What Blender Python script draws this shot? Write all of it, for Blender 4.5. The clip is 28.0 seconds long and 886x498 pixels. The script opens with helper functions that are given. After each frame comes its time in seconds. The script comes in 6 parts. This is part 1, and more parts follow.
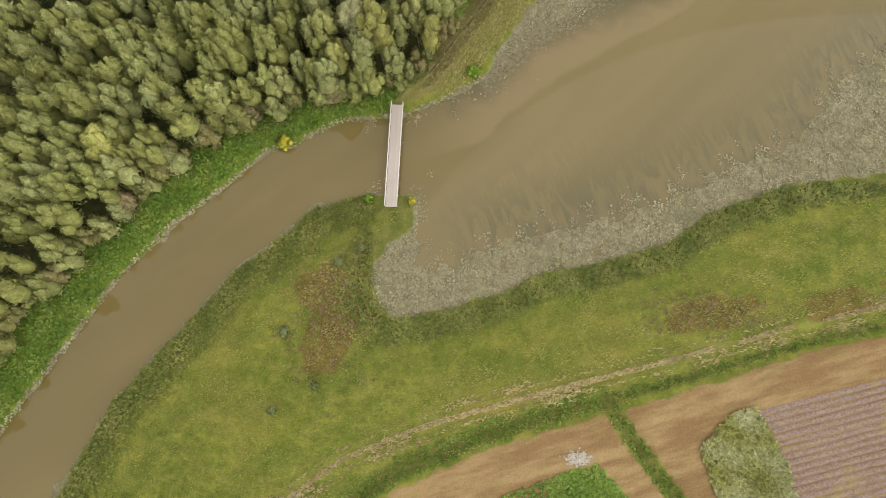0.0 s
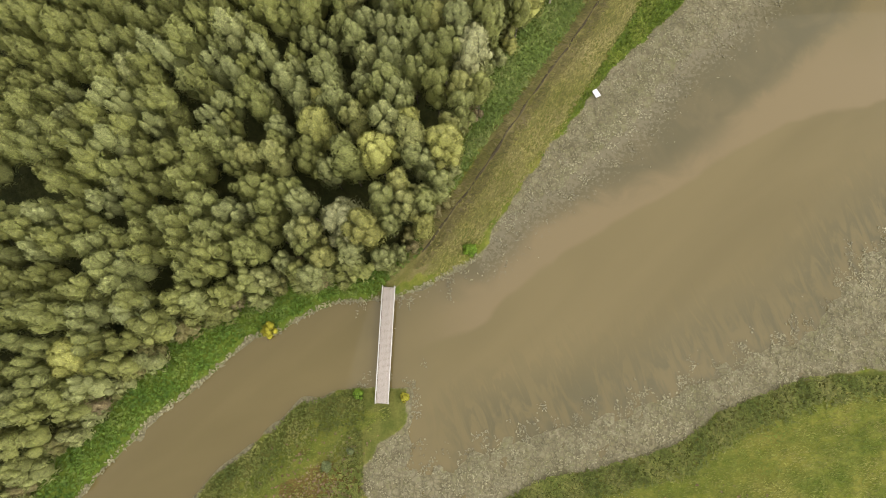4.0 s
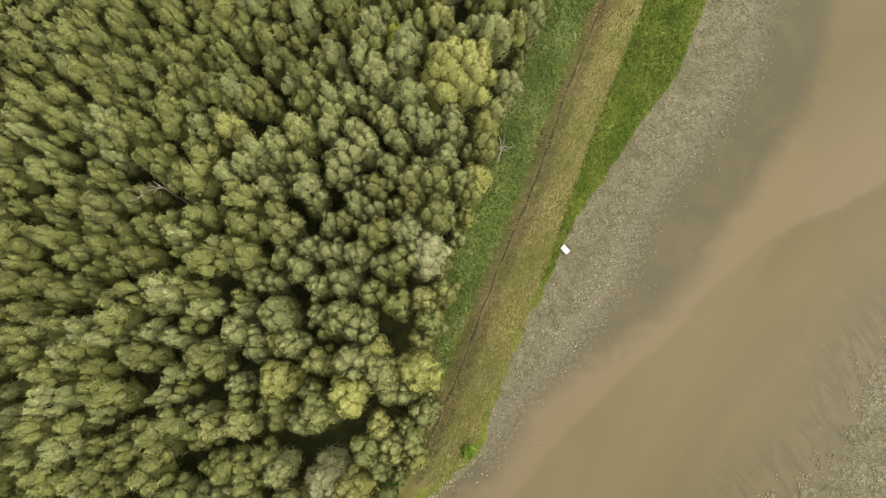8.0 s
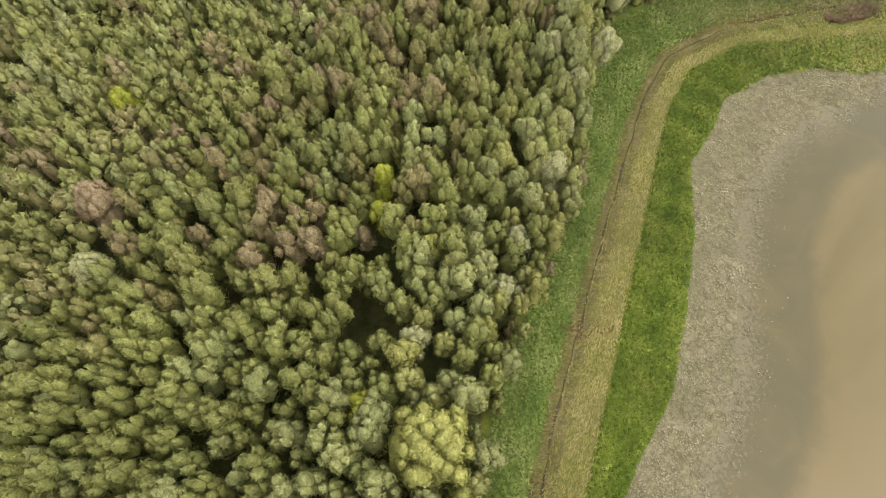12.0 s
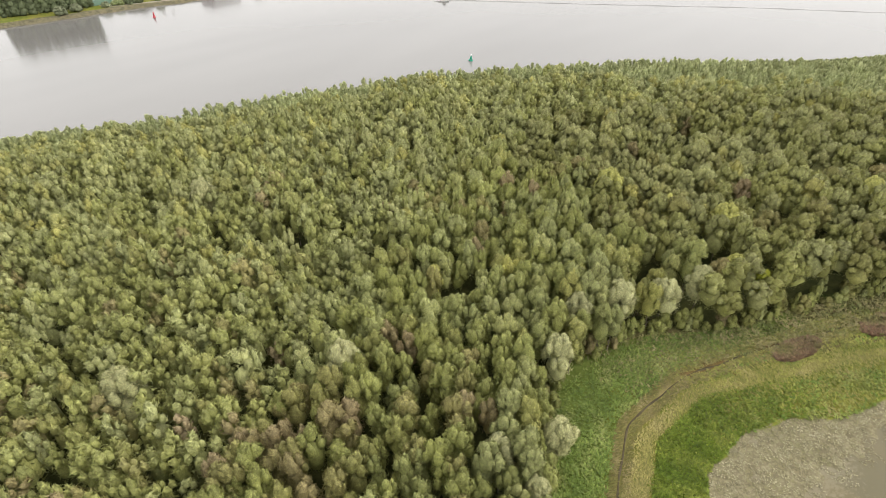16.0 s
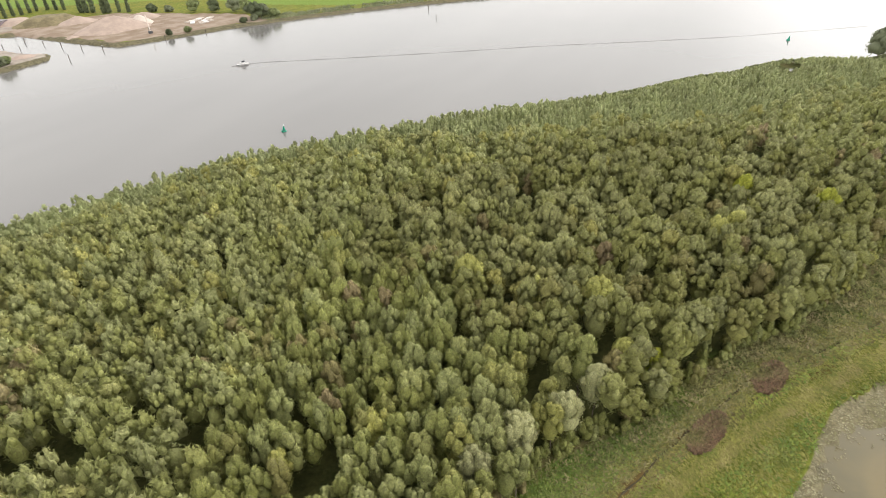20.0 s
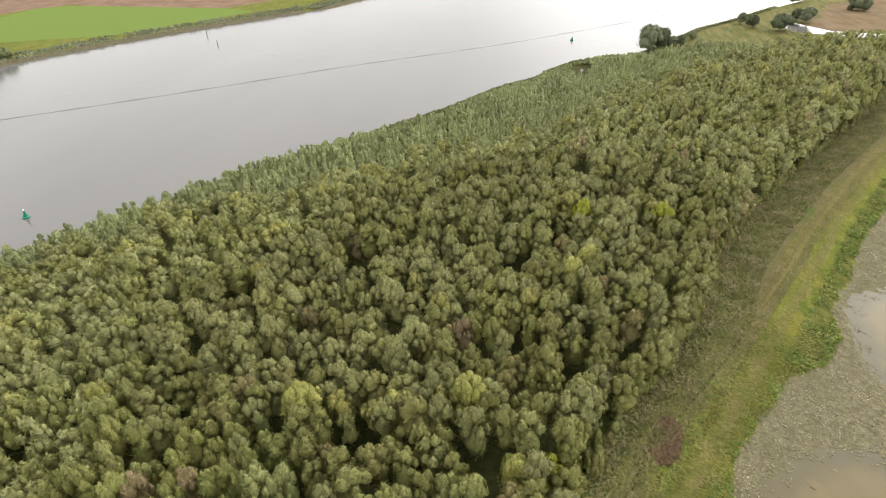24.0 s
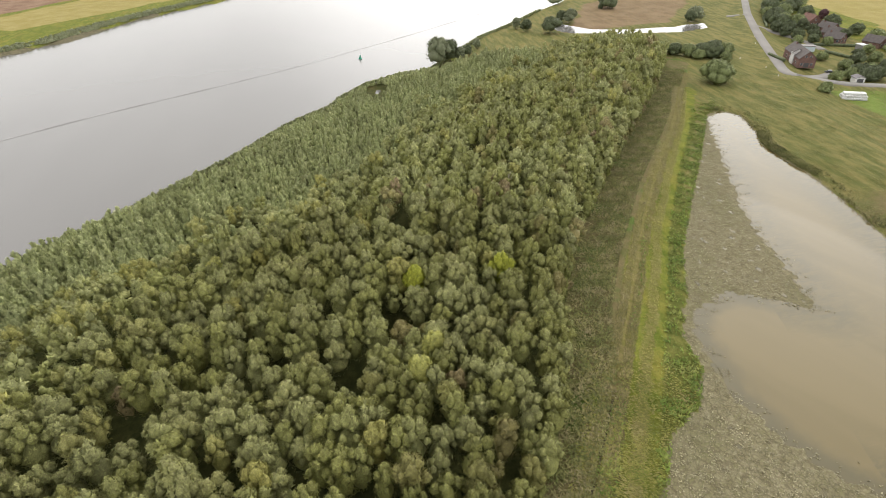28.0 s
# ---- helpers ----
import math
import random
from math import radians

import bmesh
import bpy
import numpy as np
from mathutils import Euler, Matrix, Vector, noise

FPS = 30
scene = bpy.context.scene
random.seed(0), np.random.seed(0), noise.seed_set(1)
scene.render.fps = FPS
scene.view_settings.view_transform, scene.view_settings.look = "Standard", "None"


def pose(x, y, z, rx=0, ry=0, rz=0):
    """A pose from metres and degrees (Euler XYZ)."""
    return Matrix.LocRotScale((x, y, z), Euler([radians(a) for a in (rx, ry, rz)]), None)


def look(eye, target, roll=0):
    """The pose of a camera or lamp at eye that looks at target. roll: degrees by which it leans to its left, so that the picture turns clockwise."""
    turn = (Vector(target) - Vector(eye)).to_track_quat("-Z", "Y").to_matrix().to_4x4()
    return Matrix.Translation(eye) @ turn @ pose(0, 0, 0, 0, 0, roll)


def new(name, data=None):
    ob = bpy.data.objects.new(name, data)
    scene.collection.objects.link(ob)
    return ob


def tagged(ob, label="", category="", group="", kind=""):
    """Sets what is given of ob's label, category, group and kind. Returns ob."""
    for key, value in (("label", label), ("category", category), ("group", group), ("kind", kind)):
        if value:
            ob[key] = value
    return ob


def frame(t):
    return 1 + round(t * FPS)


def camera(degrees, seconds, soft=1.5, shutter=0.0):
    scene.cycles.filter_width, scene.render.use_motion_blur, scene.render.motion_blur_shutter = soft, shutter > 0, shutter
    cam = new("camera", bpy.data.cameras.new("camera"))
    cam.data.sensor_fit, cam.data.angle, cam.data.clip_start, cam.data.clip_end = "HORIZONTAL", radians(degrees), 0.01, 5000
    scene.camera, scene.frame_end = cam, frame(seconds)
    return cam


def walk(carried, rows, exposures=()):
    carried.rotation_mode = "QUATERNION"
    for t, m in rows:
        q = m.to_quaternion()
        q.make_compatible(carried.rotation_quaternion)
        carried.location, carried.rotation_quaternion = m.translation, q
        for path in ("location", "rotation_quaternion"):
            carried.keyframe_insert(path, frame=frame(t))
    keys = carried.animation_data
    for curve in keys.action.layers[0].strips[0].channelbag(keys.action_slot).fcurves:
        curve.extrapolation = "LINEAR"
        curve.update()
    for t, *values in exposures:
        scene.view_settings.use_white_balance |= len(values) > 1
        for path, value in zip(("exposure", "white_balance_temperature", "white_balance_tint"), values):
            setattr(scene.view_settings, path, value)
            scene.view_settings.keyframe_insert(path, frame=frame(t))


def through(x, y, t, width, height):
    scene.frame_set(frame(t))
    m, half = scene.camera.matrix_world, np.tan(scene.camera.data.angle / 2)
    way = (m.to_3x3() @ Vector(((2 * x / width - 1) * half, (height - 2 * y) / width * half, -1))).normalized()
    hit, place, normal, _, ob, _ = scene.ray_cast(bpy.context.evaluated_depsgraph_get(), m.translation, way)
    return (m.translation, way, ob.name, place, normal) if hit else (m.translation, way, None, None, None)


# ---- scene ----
cam = camera(78.4, 28.0, soft=0.6)
METRES, EYE, TILT, LEAN, TURN = 250.0, 97.2, -79.5, 0.8, 0.0
ROWS = [
    (0.0, 0.0, 0.0, 0.0, -0.0, 0.0, 0.0),
    (0.5, 0.0004, 0.0032, 0.0173, 0.01, -0.04, -0.0),
    (1.0, 0.0006, 0.0063, 0.0345, 0.02, -0.07, 0.02),
    (1.5, 0.0011, 0.0095, 0.0514, 0.04, -0.05, 0.02),
    (2.0, 0.0017, 0.0128, 0.0685, 0.08, -0.06, 0.02),
    (2.5, 0.0021, 0.016, 0.0855, 0.07, -0.04, -0.01),
    (3.0, 0.0029, 0.0191, 0.1028, 0.1, -0.08, -0.03),
    (3.5, 0.0037, 0.0222, 0.1198, 0.1, -0.04, -0.0),
    (5.5, 0.0082, 0.0347, 0.1894, -0.36, -0.15, 3.33),
    (6.0, 0.0103, 0.0379, 0.2065, -0.71, -0.15, 5.58),
    (6.5, 0.013, 0.0411, 0.2233, -1.02, -0.12, 7.63),
    (7.0, 0.0163, 0.0442, 0.2409, -1.16, -0.21, 8.79),
    (7.5, 0.0199, 0.0473, 0.2581, -1.41, -0.26, 10.33),
    (8.0, 0.0243, 0.0504, 0.2747, -1.61, -0.25, 11.82),
    (8.5, 0.029, 0.0535, 0.2917, -1.74, -0.22, 12.73),
    (9.0, 0.0338, 0.0563, 0.3084, -1.86, 0.11, 13.32),
    (9.5, 0.0386, 0.0592, 0.3246, -1.96, 1.4, 13.64),
    (10.0, 0.0442, 0.062, 0.3407, -1.97, 3.68, 13.92),
    (10.5, 0.0502, 0.0649, 0.3573, -1.96, 6.3, 14.18),
    (11.0, 0.0557, 0.0674, 0.3735, -2.06, 9.32, 14.39),
    (11.5, 0.0614, 0.0701, 0.3892, -2.15, 12.39, 14.83),
    (12.0, 0.0674, 0.0729, 0.4056, -2.26, 15.6, 15.34),
    (12.5, 0.0738, 0.0755, 0.4216, -2.43, 19.08, 16.18),
    (13.0, 0.0802, 0.0779, 0.4378, -2.64, 22.48, 17.09),
    (13.5, 0.0869, 0.0808, 0.4535, -2.81, 25.92, 17.92),
    (15.5, 0.1167, 0.0913, 0.5161, -3.69, 39.25, 22.54),
    (16.0, 0.1247, 0.0938, 0.5315, -3.86, 42.48, 23.41),
    (16.5, 0.1329, 0.0966, 0.5465, -4.06, 45.49, 24.5),
    (17.0, 0.1415, 0.0993, 0.5614, -4.26, 45.73, 25.46),
    (17.5, 0.1506, 0.1019, 0.5765, -4.5, 45.69, 26.61),
    (18.0, 0.1601, 0.1045, 0.5913, -5.03, 45.53, 29.03),
    (18.5, 0.1699, 0.1069, 0.606, -5.73, 45.25, 32.38),
    (19.0, 0.1802, 0.1094, 0.6204, -6.55, 44.87, 35.98),
    (19.5, 0.1914, 0.1117, 0.634, -7.32, 44.5, 39.27),
    (20.0, 0.2031, 0.1143, 0.6473, -8.1, 44.11, 42.2),
    (20.5, 0.2156, 0.1163, 0.66, -8.88, 43.65, 44.9),
    (22.5, 0.2733, 0.1235, 0.7043, -12.46, 41.31, 54.39),
    (23.0, 0.2891, 0.1252, 0.7138, -13.69, 40.39, 56.79),
    (23.5, 0.3056, 0.1268, 0.7224, -15.16, 39.25, 59.38),
    (24.0, 0.3222, 0.1279, 0.7306, -16.68, 38.03, 61.66),
    (24.5, 0.3395, 0.1293, 0.7375, -18.33, 36.68, 63.75),
    (25.0, 0.357, 0.1305, 0.7442, -20.46, 34.83, 66.11),
    (25.5, 0.3749, 0.1312, 0.75, -23.5, 32.12, 68.8),
    (26.0, 0.393, 0.1322, 0.7548, -27.21, 28.73, 71.34),
    (26.5, 0.4114, 0.1323, 0.7593, -32.13, 24.1, 73.78),
    (27.0, 0.4298, 0.1323, 0.7625, -38.05, 18.51, 75.9),
    (27.5, 0.4487, 0.133, 0.765, -45.6, 11.28, 77.81),
    (28.0, 0.4677, 0.1328, 0.7665, -55.7, 1.47, 79.47),
]
EXPOSURES = [(0.0, 1.0), (9.0, 1.03), (12.0, 1.24), (13.5, 1.3), (16.0, 1.25), (17.2, 1.1), (18.5, 1.1), (25.0, 1.0), (28.0, 0.92)]
walk(cam, [(t, pose(0, 0, EYE, TILT, LEAN, TURN) @ pose(METRES * x, METRES * y, METRES * z, 90 + pitch, roll, yaw)) for t, x, y, z, yaw, pitch, roll in ROWS], EXPOSURES)

# ---- world and sun ----
SUN_ELEVATION, SUN_AZIMUTH = 62.0, 108.0   # degrees; azimuth clockwise from +y
world = bpy.data.worlds.new("sky")
scene.world = world
world.use_nodes = True
wn = world.node_tree
wn.nodes.clear()
sky = wn.nodes.new("ShaderNodeTexSky")
sky.sky_type = 'NISHITA'
sky.sun_disc = False
sky.sun_elevation, sky.sun_rotation = radians(SUN_ELEVATION), radians(SUN_AZIMUTH)
sky.air_density, sky.dust_density, sky.ozone_density = 1.0, 6.0, 1.0
grey = wn.nodes.new("ShaderNodeMix")   # an even cloud cover over the sky
grey.data_type = 'RGBA'
grey.inputs[0].default_value = 0.88
where = wn.nodes.new("ShaderNodeTexCoord")   # the cloud glows on the sun's side
side_dot = wn.nodes.new("ShaderNodeVectorMath")
side_dot.operation = 'DOT_PRODUCT'
side_dot.inputs[1].default_value = (math.sin(radians(SUN_AZIMUTH)) * 0.95, math.cos(radians(SUN_AZIMUTH)) * 0.95, 0.31)
glow = wn.nodes.new("ShaderNodeMapRange")
glow.interpolation_type = 'SMOOTHSTEP'
for k, v in ((1, 0.72), (2, 1.0), (3, 1.0), (4, 2.15)):
    glow.inputs[k].default_value = v
cloud = wn.nodes.new("ShaderNodeVectorMath")
cloud.operation = 'SCALE'
cloud.inputs[0].default_value = (9.6, 9.4, 9.1)
wn.links.new(where.outputs["Generated"], side_dot.inputs[0])
wn.links.new(side_dot.outputs["Value"], glow.inputs[0])
wn.links.new(glow.outputs[0], cloud.inputs["Scale"])
wn.links.new(cloud.outputs[0], grey.inputs[7])
bg = wn.nodes.new("ShaderNodeBackground")
bg.inputs["Strength"].default_value = 0.10
wout = wn.nodes.new("ShaderNodeOutputWorld")
wn.links.new(sky.outputs[0], grey.inputs[6])
wn.links.new(grey.outputs[2], bg.inputs["Color"])
wn.links.new(bg.outputs[0], wout.inputs["Surface"])
sun = new("sun", bpy.data.lights.new("sun", 'SUN'))
sun.data.energy, sun.data.angle, sun.data.color = 0.5, radians(75), (1.0, 0.95, 0.88)
sa, se = radians(SUN_AZIMUTH), radians(SUN_ELEVATION)
sun.matrix_world = look((0, 0, 300), (-math.sin(sa) * math.cos(se) * 100, -math.cos(sa) * math.cos(se) * 100, 300 - math.sin(se) * 100))


# ---- materials ----
class Nodes:
    """Short hand for a node material."""

    def __init__(self, name, rough=0.8, spec=0.3):
        self.mat = bpy.data.materials.new(name)
        self.mat.use_nodes = True
        self.nt = self.mat.node_tree
        self.nt.nodes.clear()
        self.out = self.add("ShaderNodeOutputMaterial")
        self.bsdf = self.add("ShaderNodeBsdfPrincipled")
        self.bsdf.inputs["Roughness"].default_value = rough
        self.bsdf.inputs["Specular IOR Level"].default_value = spec
        self.nt.links.new(self.bsdf.outputs[0], self.out.inputs[0])
        self.coord = self.add("ShaderNodeTexCoord")
        self.geo = self.add("ShaderNodeNewGeometry")

    def add(self, kind):
        return self.nt.nodes.new(kind)

    def put(self, value, socket):
        if hasattr(value, "is_linked"):
            self.nt.links.new(value, socket)
        elif isinstance(value, (tuple, list)) and len(value) == 3 and socket.type == 'RGBA':
            socket.default_value = (*value, 1)
        else:
            socket.default_value = value

    def noise(self, scale, detail=3.0, rough=0.55, stretch=None, turn=0.0, world=True, distort=0.0):
        tex = self.add("ShaderNodeTexNoise")
        tex.inputs["Scale"].default_value = scale
        tex.inputs["Detail"].default_value = detail
        tex.inputs["Roughness"].default_value = rough
        tex.inputs["Distortion"].default_value = distort
        vec = self.geo.outputs["Position"] if world else self.coord.outputs["Object"]
        if stretch:
            m = self.add("ShaderNodeMapping")
            m.vector_type = 'TEXTURE'
            m.inputs["Rotation"].default_value = (0, 0, radians(turn))
            m.inputs["Scale"].default_value = stretch
            self.put(vec, m.inputs["Vector"])
            vec = m.outputs[0]
        self.put(vec, tex.inputs["Vector"])
        return tex.outputs["Fac"]

    def math(self, op, a, b=0.0, clamp=False):
        n = self.add("ShaderNodeMath")
        n.operation, n.use_clamp = op, clamp
        self.put(a, n.inputs[0])
        self.put(b, n.inputs[1])
        return n.outputs[0]

    def band(self, value, low, high, a=0.0, b=1.0):
        n = self.add("ShaderNodeMapRange")
        n.interpolation_type = 'SMOOTHSTEP'
        for v, k in ((value, 0), (low, 1), (high, 2), (a, 3), (b, 4)):
            self.put(v, n.inputs[k])
        return n.outputs[0]

    def mix(self, fac, a, b, blend='MIX'):
        n = self.add("ShaderNodeMix")
        n.data_type, n.blend_type = 'RGBA', blend
        self.put(fac, n.inputs[0])
        self.put(a, n.inputs[6])
        self.put(b, n.inputs[7])
        return n.outputs[2]

    def attr(self, name, channel=None):
        n = self.add("ShaderNodeAttribute")
        n.attribute_name = name
        if channel is None:
            return n.outputs["Fac"]
        s = self.add("ShaderNodeSeparateColor")
        self.put(n.outputs["Color"], s.inputs[0])
        return s.outputs[channel]

    def bump(self, height, strength=0.4, distance=0.1):
        n = self.add("ShaderNodeBump")
        n.inputs["Strength"].default_value = strength
        n.inputs["Distance"].default_value = distance
        self.put(height, n.inputs["Height"])
        self.put(n.outputs[0], self.bsdf.inputs["Normal"])

    def base(self, colour):
        self.put(colour, self.bsdf.inputs["Base Color"])
        return self.mat


def worn(name, colour, rough=0.75, vary=0.25, scale=1.5, metal=0.0, spec=0.3, bump=0.15, fine=30.0):
    """A plain surface with stains at two scales and fine relief."""
    n = Nodes(name, rough, spec)
    n.bsdf.inputs["Metallic"].default_value = metal
    big, small = n.noise(scale, world=False), n.noise(fine, world=False)
    dark = tuple(c * (1 - vary) for c in colour)
    lite = tuple(min(1, c * (1 + vary)) for c in colour)
    c = n.mix(n.band(big, 0.3, 0.7), dark, lite)
    c = n.mix(n.math('MULTIPLY', n.band(small, 0.35, 0.75), 0.35), c, tuple(k * 0.7 for k in colour))
    n.bump(small, bump, 0.02)
    return n.base(c)


def leafy(name, colours, by_object, spread=0.3, through=0.2, fleck=0.0):
    """Foliage: one tint a plant, grain from leaf to leaf, some light shining through."""
    n = Nodes(name, 0.6, 0.25)
    info = n.add("ShaderNodeObjectInfo")
    tint = info.outputs["Random"] if by_object else n.attr("tint")
    ramp = n.add("ShaderNodeValToRGB")
    ramp.color_ramp.interpolation = 'LINEAR'
    while len(ramp.color_ramp.elements) < len(colours):
        ramp.color_ramp.elements.new(0.5)
    for k, c in enumerate(colours):
        e = ramp.color_ramp.elements[k]
        e.position, e.color = k / max(1, len(colours) - 1), (*c, 1)
    n.put(tint, ramp.inputs[0])
    grain = n.math('MULTIPLY_ADD', n.geo.outputs["Random Per Island"], 2 * spread)
    grain.node.inputs[2].default_value = 1.0 - spread
    patch = n.band(n.noise(0.06, 2.0), 0.3, 0.7, 0.86, 1.12)
    c = n.mix(1.0, ramp.outputs[0], grain, 'MULTIPLY')
    c = n.mix(1.0, c, patch, 'MULTIPLY')
    tuft = n.noise(1.1, 2.0, 0.6)
    speck = n.noise(5.5, 3.0, 0.75)
    c = n.mix(1.0, c, n.band(tuft, 0.3, 0.7, 0.86, 1.14), 'MULTIPLY')
    if fleck:
        c = n.mix(1.0, c, n.band(speck, 0.34, 0.64, 1.0 - fleck, 1.0 + 0.7 * fleck), 'MULTIPLY')
        n.bump(speck, 0.5, 0.15)
    else:
        n.bump(tuft, 0.5, 0.4)
    n.base(c)
    t = n.add("ShaderNodeBsdfTranslucent")
    n.put(c, t.inputs["Color"])
    m = n.add("ShaderNodeMixShader")
    m.inputs[0].default_value = through
    n.nt.links.new(n.bsdf.outputs[0], m.inputs[1])
    n.nt.links.new(t.outputs[0], m.inputs[2])
    n.nt.links.new(m.outputs[0], n.out.inputs[0])
    return n.mat


# ---- plan: shores, tracks, woods (metres) ----
POND = [(-150, -120), (-78, -14), (-70, -2), (-61, 12), (-52, 22), (-42, 30), (-34, 37.5), (-30.5, 37.5), (-25.5, 40.5), (-21, 43), (-9, 44),
        (-2, 46.7), (6, 51.5), (10.6, 59), (16, 67), (24, 77), (28, 82.5), (32, 87.6), (39, 94), (47, 101.6), (58, 111), (66, 122),
        (77, 140), (83, 154), (94, 163), (98, 168), (110, 171.5), (121, 171.5), (133, 166), (145, 165.5), (166, 167.5), (181, 162),
        (196, 157), (205, 149), (217, 145), (229, 146.5), (246, 141), (270, 136)]
POND += [(306, 123.5), (343, 110), (385, 96), (400, 91), (405, 82), (398, 75), (375, 75.5), (360, 79), (339, 75), (331, 72), (305, 70), (281, 69),
         (200, 58), (130, 43), (80, 32), (63, 30), (47, 24), (39, 18.5), (26, 15), (15.5, 13), (10, 10), (0, 7), (-10, 5), (-14, 9),
         (-14, 15), (-11, 19), (-6.4, 22), (-6.5, 27.7), (-15.4, 28.3), (-20.6, 27), (-25, 26), (-31, 20), (-39, 14), (-45, 7),
         (-53, -2), (-59, -9), (-67, -25), (-118, -120)]
WATER = [(-152, -118), (-79, -14), (-62, 12), (-43, 30), (-34, 38), (-21, 43.4), (-9, 44.4), (-2, 47), (6, 51), (13, 59), (24, 66.5), (36, 76),
         (40, 81.5), (45, 88), (55, 96), (63, 103), (72, 112), (78, 124), (90, 143), (103, 153), (113, 157.5), (129, 159), (146, 162.5),
         (153.6, 165), (165, 161), (176, 153), (181, 144), (176, 128), (172, 112), (180, 112), (188, 124), (196, 133), (209, 140), (228, 143), (239, 140),
         (248, 129), (245.6, 120.5), (241.5, 107), (257, 107), (279, 108), (295, 108), (333, 102), (363, 97)]
WATER += [(393, 93), (405, 82), (398, 74), (375, 75), (360, 78.5), (339, 74.5), (305, 69.5), (281, 70), (200, 66), (130, 60), (84, 57), (76, 52), (64, 38), (53, 34),
          (37, 26.5), (26, 23.3), (15, 21), (5, 18), (-4, 14), (-6.4, 21), (-6.2, 28), (-15.4, 28.6), (-20.6, 27.4), (-25, 26.4),
          (-31, 20.4), (-39, 14.4), (-45, 7.4), (-59, -8.6), (-67, -24.6), (-118, -118)]
RIVER = [(-1500, 500), (-300, 425), (-49, 401), (15, 394), (46, 396), (129, 393), (177, 377), (240, 357), (297, 333), (335, 318), (380, 306), (408, 292), (424, 290),
         (452, 281), (474, 262), (482, 246), (583, 216), (628, 193), (694, 166), (741, 141), (1000, 40), (2600, -500), (2600, 0), (1150, 440), (811, 537), (688, 572),
         (574, 586), (476, 627), (392, 658), (312, 676), (260, 685), (199, 685), (168, 687), (146, 738), (118, 815), (97, 825), (81, 811),
         (90, 768), (110, 712), (122, 703), (117, 683), (102, 675), (84, 668), (25, 654), (4, 654), (-36, 647)]
RIVER += [(-54, 642), (-89, 637), (-300, 590), (-1500, 560)]
FOREST = [(-260, -200), (-150, -108), (-92, -22), (-80, -4), (-72, 7.5), (-64, 17), (-54, 29), (-43.5, 38), (-33, 43), (-22, 46), (-8, 48.5), (-1, 57), (2, 67), (6, 77), (11, 89), (19, 102),
          (29, 118), (38, 130), (46, 140), (56, 152), (66, 171), (78, 191), (90, 201), (110, 201), (130, 193.5), (166, 190), (185, 183), (205, 178),
          (235, 177), (265, 170), (317, 154), (375, 132), (437, 109), (496, 90), (520, 108), (522, 150), (510, 205), (478, 244), (470, 260), (450, 277), (424, 286), (405, 288)]
FOREST += [(378, 302), (333, 315), (296, 329), (240, 353), (177, 373), (129, 389), (46, 391), (15, 389), (-49, 396), (-300, 418)]
TRACK = [(-8, 47), (-4, 52), (6, 66), (16, 81), (26, 95), (38, 114), (50, 131), (65, 152), (79, 171), (91, 183), (110, 188), (133, 186.5), (160, 183), (185, 174),
         (206, 167.5), (250, 155), (283, 146), (330, 131), (382, 112), (437, 96), (470, 84)]
MOWN = [(-1, 50), (8, 62), (18, 76), (27, 90), (40, 110), (53, 129), (68, 150), (82, 169), (93, 179), (110, 183.5), (135, 179), (160, 173.5), (183, 167), (206, 161),
        (250, 149), (283, 141), (330, 126), (382, 108), (437, 93)]
DIKE_TRACK = [(-160, -95), (-60, -55), (-26.6, -24), (-18.5, -18), (-9, -14), (0, -11.2), (10, -8.5), (19, -6.2), (38, -1.5), (58, 3.7), (74.5, 7.5), (150, 24), (260, 45), (330, 48), (400, 45), (440, 30)]
DITCH = [(-60, -62), (-18.5, -26), (-9, -19.5), (5, -14), (19, -9.8), (26, -8.1), (34, -6.2), (42.5, -4), (51, -1.5), (63, 1.8), (75, 4.2), (150, 20)]
SIDE_DITCH = [(26.4, -8.5), (29.4, -14), (33, -18.5), (37, -24), (60, -52)]
ROAD = [(1150, -180), (860, -80), (726, -38), (652, -15), (573, 5), (520, 17), (490, 23), (458, 30), (447, 27), (443, 18), (440, 5), (437, -14), (430, -60), (415, -160)]
SMALL_POND = [(592, 140), (590, 102), (592, 58), (607, 31), (626, 28), (621, 45), (614, 54), (605, 99), (607, 122), (627, 143), (640, 149), (632, 156), (603, 152)]
SILT = [(-9, 32), (6, 40), (22, 51.5), (38, 62), (54, 70.5), (68, 77), (85, 80.7), (110, 90), (140, 105), (165, 118)]


def dist(pts, line, closed=False):
    """Distance of points (n, 2) from a line of points."""
    line = np.array(line, float)
    ends = np.roll(line, -1, 0) if closed else line[1:]
    best = np.full(len(pts), 1e18)
    for a, b in zip(line, ends):
        ab = b - a
        k = np.clip(((pts - a) @ ab) / (ab @ ab), 0, 1)
        best = np.minimum(best, ((pts - a - k[:, None] * ab) ** 2).sum(1))
    return np.sqrt(best)


def inside(pts, ring):
    ring = np.array(ring, float)
    odd = np.zeros(len(pts), bool)
    for (ax, ay), (bx, by) in zip(ring, np.roll(ring, -1, 0)):
        if ay == by:
            continue
        odd ^= ((ay > pts[:, 1]) != (by > pts[:, 1])) & (pts[:, 0] < (bx - ax) * (pts[:, 1] - ay) / (by - ay) + ax)
    return odd


def signed(pts, ring):
    """Distance from a ring: positive inside it."""
    d = dist(pts, ring, True)
    return np.where(inside(pts, ring), d, -d)


